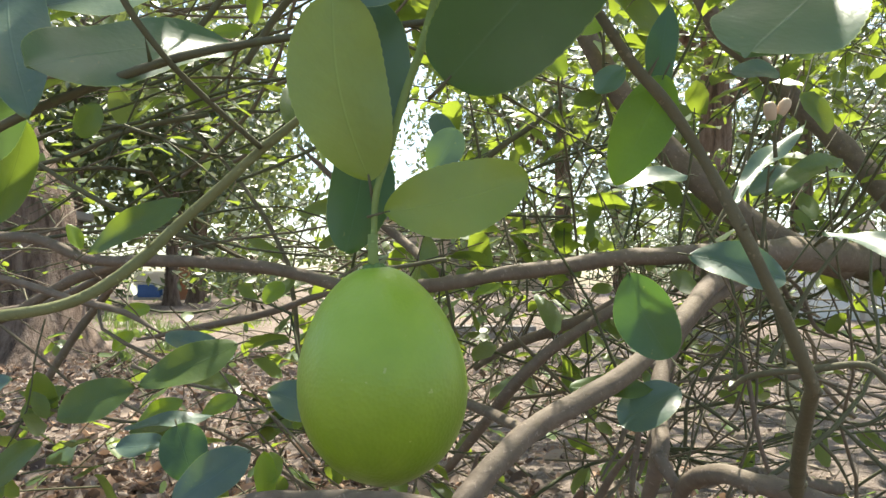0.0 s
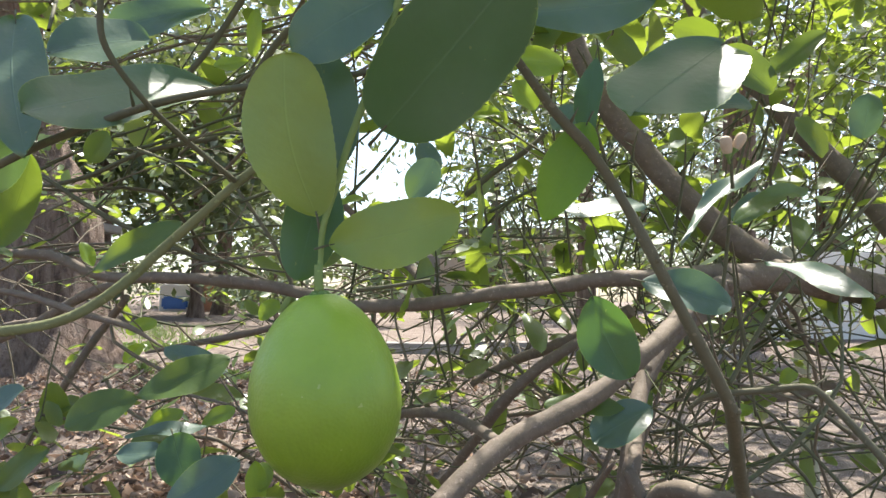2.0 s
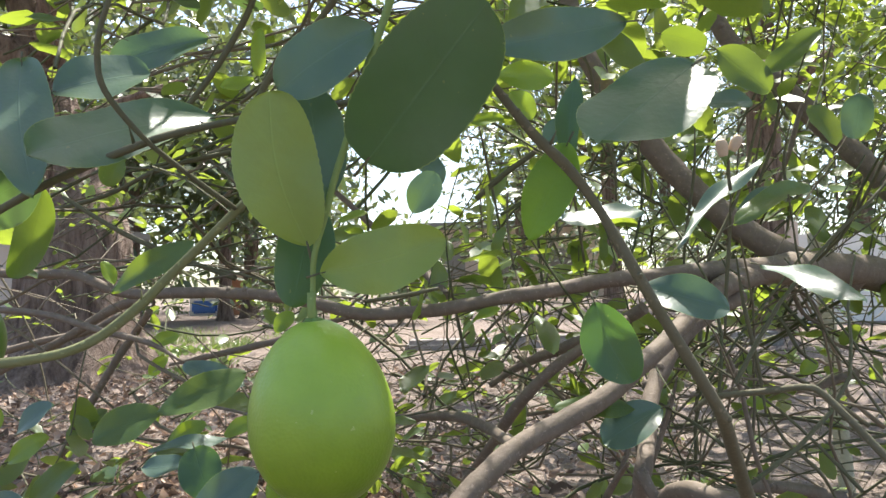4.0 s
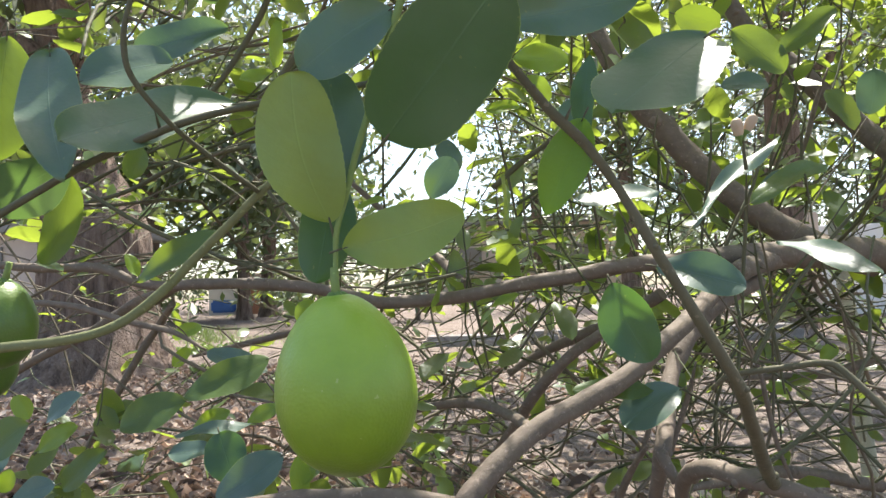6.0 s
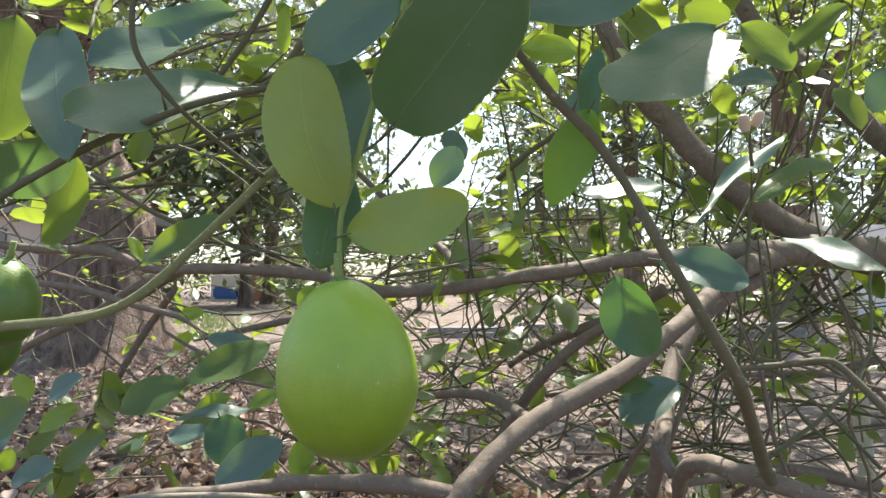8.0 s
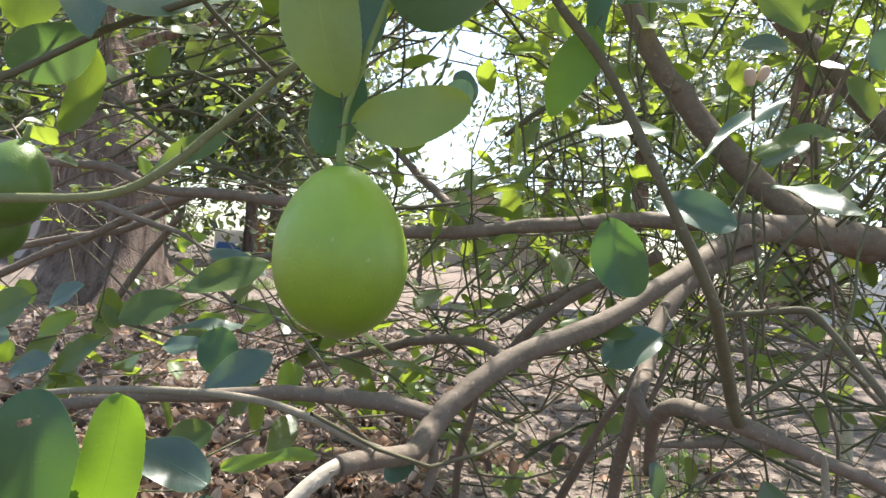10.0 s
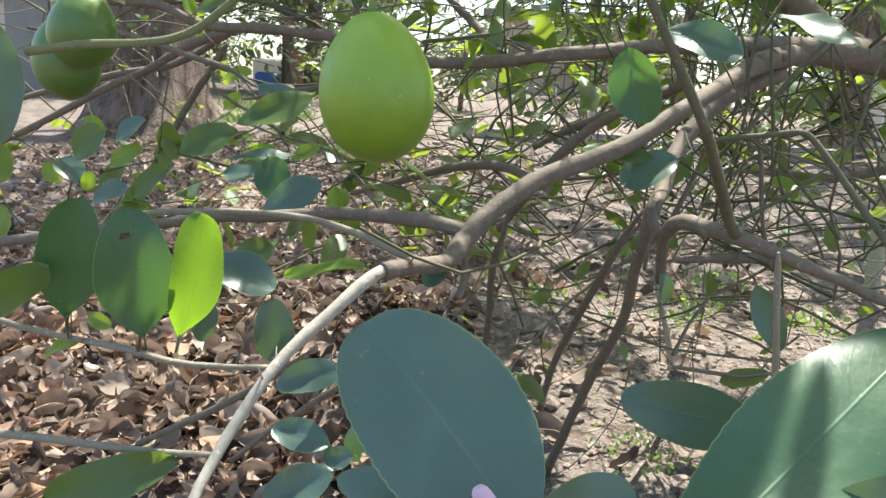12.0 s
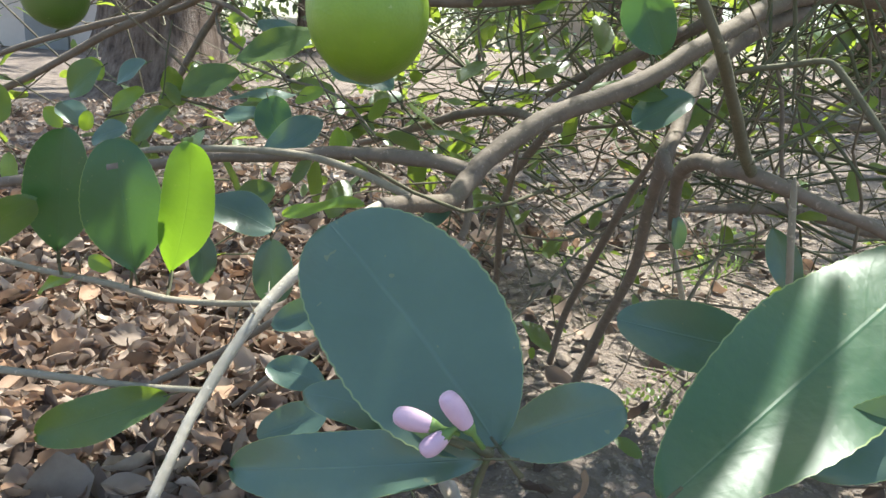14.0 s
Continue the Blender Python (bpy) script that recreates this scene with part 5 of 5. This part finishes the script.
    line = glide([(*(a - way * length * 0.5), thick * 0.25), (*(a - way * length * 0.25), thick * 0.42), (*(a + way * length * 0.15), thick * 0.5), (*(a + way * length * 0.42), thick * 0.36), (*(a + way * length * 0.5), thick * 0.12)], 4)
    one = part("flower_bud", mesh_of("flower_bud", *tube(line, 12, 0.06, int(x * 900)), material), parent, m=Matrix())
    b = a - way * length * 0.5
    cup = [tube(np.array([[*(b + way * 0.0012), thick * 0.36], [*b, thick * 0.30], [*(b - way * 0.0018), thick * 0.14], [*(b - way * 0.006), thick * 0.12]]), 8)]
    part("sepal_cup", mesh_of("sepal_cup", *joined(cup), SEPAL), one, m=Matrix())


buds = thing("blossom_cluster", 0.063, 0.05, 0.517, "three pale pink unopened lemon blossoms on a shoot", "flower buds")
bud(0.0572, 0.0480, 0.5212, (-0.95, -0.19, 0.26), 0.0096, 0.0052, PETAL, buds)
bud(0.0666, 0.0490, 0.5244, (-0.56, -0.17, 0.81), 0.0107, 0.0053, PETAL, buds)
bud(0.0624, 0.0470, 0.5168, (-0.71, -0.25, -0.65), 0.0074, 0.0046, PETAL, buds)
part("stalk", mesh_of("stalk", *tube(glide([(0.0746, 0.0540, 0.5125, 0.0013), (0.0696, 0.0515, 0.5148, 0.0012), (0.0644, 0.0500, 0.5167, 0.0011)], 4), 7), GREEN_TWIG), buds, m=Matrix())
buds = thing("blossom_cluster", 0.204, 0.462, 0.757, "two faded tan blossom buds at a twig tip", "flower buds")
bud(0.199, 0.46, 0.762, (-0.2, -0.2, 0.9), 0.013, 0.008, BUD_TAN, buds)
bud(0.208, 0.462, 0.765, (0.4, -0.1, 0.8), 0.013, 0.0075, BUD_TAN, buds)
part("stalk", mesh_of("stalk", *tube(glide([(0.206, 0.47, 0.735, 0.0014), (0.204, 0.466, 0.748, 0.0012), (0.203, 0.463, 0.757, 0.0011)], 4), 7), GREEN_TWIG), buds, m=Matrix())


# ---- the rest of the crown: thin thorny twigs and small leaves ----
SHAPES = [blade(1.0, random.Random(i).uniform(0.42, 0.56), 0.05 + 0.03 * (i % 4), 0.15 + 0.1 * (i % 3), 5, 1, 0, i, 0.16) for i in range(10)]
rng = random.Random(77)
twig_bits, dry_bits, leaf_rows = [], [], []


def open_sky(x, y, z):
    """Whether a place lies in the open gap of the crown, through which the bright sky shows."""
    return y > 0.9 and (x - 0.06 + 0.125 * y) ** 2 + (z - 0.66 - 0.195 * y) ** 2 < (0.085 * y) ** 2


def stray_twig(at, way, length, r, leaves, size, spread=0.5, bend=0.62, dry=False):
    """One thin twig with its thorns and small leaves; the lines are gathered and built below."""
    at, way = Vector(at), Vector(way).normalized()
    if at.z < 0.64 and at.x > 0.34 * at.y and rng.random() < 0.45:   # thinner before the open soil
        return
    pts, p, d = [], at.copy(), way.copy()
    n = 5
    for i in range(n):
        pts.append((*p, r * (1 - 0.6 * i / n)))
        d = (d + Vector((rng.gauss(0, 1), rng.gauss(0, 1), rng.gauss(0.1, 1))) * bend * 0.33).normalized()
        p = p + d * length / (n - 1)
    middle = pts[2][:3]
    if middle[2] < 0.8 and rng.random() < 0.5 and in_gap(middle, True):
        return
    for px, py, pz, _ in pts:
        if open_sky(px, py, pz) or pz > 0.8 and in_gap((px, py, pz), rng.random() < 0.6):
            return
    line = glide(pts, 2)
    bits = [tube(line, 5, 0.0, 0, False)]
    for _ in range(2):
        i = rng.randrange(1, len(line) - 1)
        w = Vector((rng.gauss(0, 1), rng.gauss(0, 1), rng.gauss(0.3, 1))).normalized()
        bits.append(spine(line[i, :3], np.array(w), rng.uniform(0.006, 0.013), 0.0008))
    (dry_bits if dry else twig_bits).append((at.y, joined(bits)))
    for _ in range(leaves):
        i = rng.randrange(2, len(line))
        c = Vector(line[i, :3])
        w = (Vector(line[i, :3] - line[i - 1, :3]).normalized() * 0.5 + Vector((rng.gauss(0, 1), rng.gauss(0, 1), rng.gauss(-0.25, 0.6))) * spread * 1.6).normalized()
        up = Vector((rng.gauss(0, 0.5), rng.gauss(-0.1, 0.5), 1))
        ln = size * rng.uniform(0.6, 1.3)
        if any(in_gap(c + w * ln * k) for k in (0.25, 0.85)) or c.y < 0.5 and c.z < 0.88:
            continue
        leaf_rows.append((c.y, c + w * ln * 0.16, w, up, ln, rng.randrange(len(SHAPES))))


def box(x0, x1, y0, y1, z0, z1):
    return rng.uniform(x0, x1), rng.uniform(y0, y1), rng.uniform(z0, z1)


for _ in range(75):      # low dark twigs of the tangle
    stray_twig(box(0.15, 1.25, 0.62, 1.3, 0.26, 0.52), (rng.gauss(0.3, 1), rng.gauss(0, 0.5), rng.gauss(0.3, 0.5)), rng.uniform(0.2, 0.45), rng.uniform(0.0010, 0.0026), rng.choice((0, 1, 2)), 0.042, bend=0.8, dry=rng.random() < 0.5)
for _ in range(85):      # twigs before the old trunk
    stray_twig(box(-1.2, -0.1, 0.75, 1.6, 0.50, 0.84), (rng.gauss(1, 0.5), rng.gauss(0, 0.4), rng.gauss(0.25, 0.4)), rng.uniform(0.2, 0.5), rng.uniform(0.0010, 0.0028), rng.choice((0, 1, 2, 3)), 0.046, dry=rng.random() < 0.35)
for _ in range(30):      # leafy sprays low beside the fruit
    stray_twig(box(-0.65, -0.05, 0.78, 1.25, 0.38, 0.52), (rng.gauss(1, 0.6), rng.gauss(0, 0.5), rng.gauss(0.1, 0.2)), rng.uniform(0.15, 0.3), rng.uniform(0.0009, 0.0016), rng.choice((3, 4, 5)), 0.055)
for _ in range(170):     # tangle below and behind the fruit
    stray_twig(box(-0.25, 1.0, 0.72, 1.8, 0.27, 0.66), (rng.gauss(0, 1), rng.gauss(0, 0.6), rng.gauss(0.1, 0.6)), rng.uniform(0.2, 0.5), 0.0009 + 0.0030 * rng.random() ** 2.2, rng.choice((1, 2, 3, 4)), 0.042, bend=0.85)
for _ in range(160):     # bare brown sticks of the same tangle
    stray_twig(box(-0.35, 1.3, 0.66, 2.0, 0.30, 0.68), (rng.gauss(0, 1), rng.gauss(0, 0.6), rng.gauss(0.05, 0.5)), rng.uniform(0.2, 0.6), 0.0009 + 0.0036 * rng.random() ** 2.2, 0, 0.03, bend=1.1, dry=True)
for _ in range(130):     # bare slanting sticks on the shaded side
    stray_twig(box(-1.3, 0.0, 0.75, 1.8, 0.68, 1.15), (rng.gauss(1, 0.5), rng.gauss(0, 0.4), rng.gauss(0.2, 0.4)), rng.uniform(0.3, 0.7), 0.0010 + 0.0032 * rng.random() ** 2, 0, 0.03, bend=0.6, dry=True)
for cx, cy, cz in ((0.07, 0.40, 1.14), (-0.02, 0.41, 1.12), (-0.27, 0.46, 1.04), (0.16, 0.60, 0.92), (0.10, 0.30, 0.96), (0.16, 0.42, 1.10), (0.22, 0.61, 1.12), (0.18, 0.68, 1.12)):
    for _ in range(11):  # unseen leaf clumps added on sun rays to shade the leaves round the fruit
        stray_twig((rng.gauss(cx, 0.05), rng.gauss(cy, 0.03), rng.gauss(cz, 0.03)), (rng.gauss(0, 1), rng.gauss(0, 0.6), rng.gauss(0, 0.3)), 0.07, 0.0011, 3, 0.065)
for _ in range(14):      # unseen leaves added above the fruit to keep it shaded
    stray_twig((rng.gauss(0.01, 0.045), rng.gauss(0.40, 0.045), rng.uniform(0.92, 1.02)), (rng.gauss(0, 1), rng.gauss(0, 1), rng.gauss(0, 0.3)), 0.05, 0.001, 2, 0.065)
for _ in range(80):     # low twigs beside the litter
    stray_twig(box(-1.0, -0.1, 0.85, 2.2, 0.22, 0.66), (rng.gauss(-0.4, 1), rng.gauss(0, 0.6), rng.gauss(0.2, 0.5)), rng.uniform(0.2, 0.45), rng.uniform(0.001, 0.0022), rng.choice((2, 4, 5)), 0.048)
for _ in range(120):     # upright shoots
    stray_twig(box(0.15, 1.1, 0.75, 1.7, 0.35, 0.95), (rng.gauss(0, 0.35), rng.gauss(0, 0.3), 1), rng.uniform(0.25, 0.55), rng.uniform(0.0012, 0.0028), rng.choice((2, 4, 6)), 0.046)
for _ in range(36):      # dark upright twigs before the limbs
    stray_twig(box(0.17, 0.62, 0.47, 0.85, 0.40, 0.62), (rng.gauss(0, 0.5), rng.gauss(0, 0.3), rng.gauss(0.7, 0.4)), rng.uniform(0.15, 0.35), rng.uniform(0.0009, 0.0020), 0, 0.040)
for _ in range(270):     # slanting twigs on the shaded side
    stray_twig(box(-1.5, 0.05, 0.75, 2.2, 0.68, 1.4), (rng.gauss(1, 0.6), rng.gauss(0, 0.5), rng.gauss(0.25, 0.45)), rng.uniform(0.3, 0.6), rng.uniform(0.0012, 0.003), rng.choice((1, 3, 4)), 0.052)
for _ in range(420):     # leafy outer crown
    stray_twig(box(-0.3, 2.1, 1.0, 3.0, 0.66, 1.9), (rng.gauss(0, 0.7), rng.gauss(0.3, 0.6), rng.gauss(0.5, 0.5)), rng.uniform(0.25, 0.5), rng.uniform(0.001, 0.002), rng.choice((4, 6, 8)), 0.060)
for _ in range(120):     # outer crown on the shaded side
    stray_twig(box(-2.0, -0.3, 1.8, 3.2, 0.75, 1.5), (rng.gauss(0, 0.7), rng.gauss(0.3, 0.6), rng.gauss(0.5, 0.5)), rng.uniform(0.25, 0.5), rng.uniform(0.001, 0.002), rng.choice((3, 5, 7)), 0.056)
for _ in range(260):     # foliage added overhead, mostly out of view, to shade the open soil
    stray_twig(box(-0.2, 2.6, 2.0, 5.4, 1.95, 2.8), (rng.gauss(0, 0.8), rng.gauss(0, 0.8), rng.gauss(0.2, 0.5)), rng.uniform(0.25, 0.5), rng.uniform(0.0012, 0.003), 20, 0.08)
for _ in range(230):     # the crown round the trunk
    a, far = rng.uniform(0, 6.28), 1.35 * rng.random() ** 0.6
    stray_twig((0.95 + far * math.cos(a), 1.5 + far * math.sin(a), rng.uniform(1.25, 2.45) - 0.3 * far), (math.cos(a), math.sin(a), rng.gauss(0.3, 0.5)), rng.uniform(0.25, 0.5), rng.uniform(0.0012, 0.003), 11, 0.065)
for _ in range(60):      # leaves behind the fruit
    stray_twig(box(-0.15, 0.55, 0.9, 1.6, 0.60, 0.86), (rng.gauss(0.3, 1), rng.gauss(0, 0.5), rng.gauss(0.2, 0.4)), rng.uniform(0.15, 0.35), rng.uniform(0.001, 0.002), rng.choice((4, 5, 6)), 0.056)
for _ in range(150):     # the crown overhead, out of view, placed to shade the near leaves
    stray_twig(box(-0.9, 1.2, 0.5, 1.6, 1.15, 1.9), (rng.gauss(0, 0.8), rng.gauss(0, 0.8), rng.gauss(0.2, 0.5)), rng.uniform(0.25, 0.5), rng.uniform(0.0012, 0.003), rng.choice((6, 9, 12)), 0.062)
for _ in range(110):     # fine leafy sprays before the far soil
    stray_twig(box(0.0, 0.95, 0.95, 1.9, 0.44, 0.72), (rng.gauss(0, 1), rng.gauss(0, 0.6), rng.gauss(0.2, 0.5)), rng.uniform(0.15, 0.35), rng.uniform(0.0008, 0.0018), rng.choice((3, 4, 6)), 0.040, bend=0.8)
for _ in range(70):      # bare sticks beside them
    stray_twig(box(-0.1, 0.95, 0.9, 1.8, 0.36, 0.62), (rng.gauss(0, 1), rng.gauss(0, 0.6), rng.gauss(0.4, 0.5)), rng.uniform(0.2, 0.45), rng.uniform(0.0009, 0.0022), 0, 0.03, bend=0.8, dry=True)
for _ in range(26):      # foliage added out of view to block the sky above the streaked leaf
    stray_twig(box(0.28, 0.80, -0.15, 0.20, 1.15, 1.65), (rng.gauss(0, 1), rng.gauss(0, 1), rng.gauss(0.1, 0.4)), rng.uniform(0.2, 0.4), rng.uniform(0.0012, 0.0025), 9, 0.065)

for bits, material in ((twig_bits, GREEN_TWIG), (dry_bits, BARK_TWIG)):
    bits.sort(key=lambda b: b[0])
    for _, (v, f) in bits[:120]:
        part("twig", mesh_of("twig", v, f, material), tree, m=Matrix())
    tagged(part("brushwood", mesh_of("brushwood", *joined([b for _, b in bits[120:]]), material), tree, m=Matrix()), kind="stuff")

leaf_rows.sort(key=lambda b: b[0])
shape_data = {}
for i, (v, f, uv) in enumerate(SHAPES):
    for j, mat in enumerate((MID_DEEP, BRIGHT, MID)):
        shape_data[i, j] = mesh_of("leaf", v, f, mat, uv)
for n, (_, c, w, up, ln, k) in enumerate(leaf_rows[:220]):
    part("leaf", shape_data[k, n % 3], tree, m=frame_of(c, c + w, up) @ Matrix.Scale(ln, 4))
verts, faces, uvs = [], [], []
for _, c, w, up, ln, k in leaf_rows[220:]:
    m = np.array(frame_of(c, c + w, up) @ Matrix.Scale(ln, 4))
    v, f, uv = SHAPES[k]
    k0 = len(verts)
    verts += [tuple(q) for q in (np.c_[np.array(v), np.ones(len(v))] @ m.T)[:, :3]]
    faces += [tuple(i + k0 for i in g) for g in f]
    uvs += uv
tagged(part("foliage", mesh_of("foliage", verts, faces, CROWN_LEAF, uvs), tree, m=Matrix()), kind="stuff")


# ---- on the ground ----
def dry_blade(length, width, seed, rows=8, cols=3):
    """A curled dead leaf."""
    g = random.Random(seed)
    roll_up, bow, twist = g.uniform(0.7, 3.6), g.uniform(-2.4, 2.4), g.uniform(-1.9, 1.9)
    verts, faces = [], []
    for i in range(rows + 1):
        v = i / rows
        half = 0.5 * width * max(0.04, math.sin(math.pi * v ** 0.9)) ** 0.8 * g.uniform(0.9, 1.08)
        y = length * (math.sin(bow * (v - 0.5)) / bow if abs(bow) > 0.1 else v - 0.5)
        z0 = length * ((1 - math.cos(bow * (v - 0.5))) / bow if abs(bow) > 0.1 else 0)
        for j in range(-cols, cols + 1):
            u = j / cols * roll_up * 0.5
            x, z = half * math.sin(u) / (roll_up * 0.5), half * (1 - math.cos(u)) / (roll_up * 0.5)
            a = twist * (v - 0.5)
            verts.append((x * math.cos(a) - z * math.sin(a), y, z0 + x * math.sin(a) + z * math.cos(a) + g.uniform(-0.03, 0.03)))
    w = 2 * cols + 1
    for i in range(rows):
        for j in range(w - 1):
            faces.append((i * w + j, i * w + j + 1, (i + 1) * w + j + 1, (i + 1) * w + j))
    return verts, faces


def build_litter():
    g = random.Random(21)
    litter = thing("leaf_litter", -0.6, 1.3, lie(-0.6, 1.3), "thick layer of curled dry brown leaves on the soil", "leaf litter")
    forms = [dry_blade(1.0, g.uniform(0.46, 0.78), i) for i in range(24)]
    coarse = [dry_blade(1.0, g.uniform(0.4, 0.7), i, 3, 1) for i in range(16)]
    data = [mesh_of("dry_leaf", v, f, DRY_ONE) for v, f in forms]
    rows = []
    for _ in range(13500):
        x, y = g.uniform(-1.7, 1.2), g.uniform(0.55, 2.6)
        if x > -0.15 and g.random() < 0.94 + 0.04 * (x > 0.2):
            continue
        if y > 1.9 and g.random() < 0.6:
            continue
        rows.append((x, y))
    rows += [(g.uniform(-3.6, 0.8), 2.1 + 4.2 * g.random() ** 1.3) for _ in range(9000)]
    edge = [(g.uniform(-2.5, 0.0), g.uniform(0.15, 2.4)) for _ in range(9000)]     # the layer thins out at its rim
    rows += [(x, y) for x, y in edge if (x < -1.7 or y < 0.55) and g.random() < min(1.0, (x + 2.5) / 0.8, (y - 0.15) / 0.4) ** 1.5]
    rows = [p for p in rows if p[1] < 2.1 or p[0] < -0.25 * p[1] + 0.3 or g.random() < 0.3]
    rows.sort(key=lambda p: (p[0] + 0.55) ** 2 + (p[1] - 1.15) ** 2)
    verts, faces = [], []
    for n, (x, y) in enumerate(rows):
        ln = g.uniform(0.024, 0.060) + 0.055 * g.random() ** 3
        k = g.randrange(len(forms))
        m = pose(x, y, lie(x, y) + g.uniform(0.004, 0.034), g.gauss(0, 42), g.gauss(0, 42), g.uniform(0, 360)) @ Matrix.Scale(ln, 4)
        if n < 260:
            part("dry_leaf", data[k], litter, m=m)
            continue
        a = np.array(m)
        v, f = forms[k] if y < 2.3 else coarse[k % len(coarse)]
        k0 = len(verts)
        verts += [tuple(q) for q in (np.c_[np.array(v), np.ones(len(v))] @ a.T)[:, :3]]
        faces += [tuple(i + k0 for i in q) for q in f]
    straws = []
    for n in range(1900):
        x, y, a, ln = g.uniform(-1.6, 0.9), g.uniform(0.6, 2.4) if n < 600 else g.uniform(2.2, 6.0), g.uniform(0, math.pi), g.uniform(0.02, 0.07)
        if n >= 600:
            x, ln = x * 2.2 - 0.6, ln * 2.2
        elif x > 0 and g.random() < 0.6:
            continue
        z, dz = lie(x, y) + g.uniform(0.015, 0.04), g.gauss(0, 0.008)
        p = np.array([x, y, z])
        d = np.array([math.cos(a) * ln, math.sin(a) * ln, dz])
        straws.append(tube(np.array([[*p, 0.0011], [*(p + d * 0.5 + g.uniform(-0.003, 0.003)), 0.0010], [*(p + d), 0.0006]]), 4))
    tagged(part("leaf_stalks", mesh_of("leaf_stalks", *joined(straws), DRY), litter, m=Matrix()), kind="stuff")
    tagged(part("litter_rest", mesh_of("litter_rest", verts, faces, DRY), litter, m=Matrix()), kind="stuff")


def build_clods():
    g = random.Random(31)
    verts, faces = [], []
    for n in range(3600):
        x, y = g.uniform(-2.5, 3.0), 0.6 + 7.0 * g.random() ** 1.8
        if n > 1600:
            x, y = g.uniform(-0.1, 1.3), g.uniform(0.8, 2.6)
        r = (g.uniform(0.004, 0.016) if n < 1600 else g.uniform(0.002, 0.009)) * (1 + 0.9 * (g.random() < 0.06)) * (1 + 0.12 * y)
        k0 = len(verts)
        bm = bmesh.new()
        bmesh.ops.create_icosphere(bm, subdivisions=1, radius=r)
        for v in bm.verts:
            q = v.co * (1 + 0.35 * g.uniform(-1, 1))
            verts.append((x + q.x, y + q.y, lie(x, y) + q.z * 0.7 + r * 0.2))
        faces += [tuple(v.index + k0 for v in f.verts) for f in bm.faces]
        bm.free()
    tagged(new("soil_clods", mesh_of("soil_clods", verts, faces, CLOD, None, False)), "loose clods and pebbles lying on the dry soil", "clods", kind="stuff")


def build_sticks():
    """Fallen twigs on the soil."""
    g = random.Random(41)
    for n in range(26):
        x, y = g.uniform(-1.0, 0.9), g.uniform(0.9, 2.2)
        ln, a = g.uniform(0.10, 0.32), g.uniform(0, math.pi)
        d = Vector((math.cos(a), math.sin(a)))
        pts = []
        for s in (-0.5, -0.15, 0.2, 0.5):
            px, py = x + d.x * ln * s + g.uniform(-0.008, 0.008), y + d.y * ln * s + g.uniform(-0.008, 0.008)
            pts.append((px, py, lie(px, py) + 0.012 + g.uniform(0, 0.012), 0.0028 - 0.0012 * s))
        ob = new("fallen_twig", mesh_of("fallen_twig", *tube(glide(pts, 4), 7, 0.15, n), BARK))
        tagged(ob, "dry fallen twig lying on the soil", "twig", "fallen twigs")
    for ends in (((-0.60, 0.77), (-0.565, 0.91), (-0.524, 1.087), (-0.478, 1.38)), ((-0.40, 0.93), (-0.387, 1.05), (-0.359, 1.20))):
        pts = [(x, y, lie(x, y) + 0.030, 0.0052 - 0.0011 * i) for i, (x, y) in enumerate(ends)]
        ob = new("fallen_branch", mesh_of("fallen_branch", *tube(glide(pts, 6), 9, 0.15, 7), BARK_DIM))
        tagged(ob, "dark fallen branch lying across the dry leaves", "branch", "fallen branches")


def build_weeds():
    g = random.Random(51)
    for x, y, count, size, tall in WEEDS:
        z = lie(x, y)
        verts, faces, uvs = [], [], []
        for _ in range(count):
            far = 1.0 + max(0.0, y - 6.0) * 1.6
            px, py = x + g.gauss(0, 0.03 if tall else 0.05) * far, y + g.gauss(0, 0.03 if tall else 0.07) * far
            lean = Vector((g.gauss(0, 0.35), g.gauss(0, 0.35), 1)) if tall else Vector((g.gauss(0, 1), g.gauss(0, 1), 0.7))
            ln = size * g.uniform(0.6, 1.3)
            v, f, uv = blade(ln, ln * (0.07 if tall else 0.6), 0.35 if tall else 0.1, 0.2, 5, 1, 0, g.randrange(999), 0)
            a = np.array(frame_of((px, py, lie(px, py) + (0 if tall else g.uniform(0.004, 0.03))), Vector((px, py, z)) + lean, (g.gauss(0, 1), -1, 0.4)))
            k0 = len(verts)
            verts += [tuple(q) for q in (np.c_[np.array(v), np.ones(len(v))] @ a.T)[:, :3]]
            faces += [tuple(i + k0 for i in q) for q in f]
            uvs += uv
        ob = new("grass_tuft" if tall else "weed_patch", mesh_of("weed", verts, faces, WEED, uvs))
        tagged(ob, "sunlit tuft of thin green grass on the soil" if tall else "low patch of small green weeds on the soil", "grass" if tall else "weeds", "weeds on the soil", "stuff")


WEEDS = ((0.50, 2.05, 30, 0.075, True), (0.42, 1.95, 70, 0.015, False), (0.28, 1.12, 120, 0.011, False), (0.05, 2.05, 45, 0.020, False), (0.16, 2.15, 20, 0.035, True),
         (0.85, 2.1, 70, 0.022, False), (0.62, 2.4, 60, 0.03, False), (-2.2, 5.0, 120, 0.09, True), (-1.8, 5.4, 140, 0.05, False), (-2.6, 5.6, 100, 0.10, True), (1.25, 2.2, 60, 0.03, False), (-1.3, 5.8, 110, 0.09, True),
         (-2.7, 6.7, 160, 0.09, True), (-3.3, 8.6, 200, 0.12, True), (-4.2, 9.3, 200, 0.12, True), (-2.9, 9.6, 200, 0.11, True), (-3.7, 7.9, 220, 0.07, False), (-5.0, 10.6, 200, 0.13, True))

build_litter()
build_clods()
build_sticks()
build_weeds()
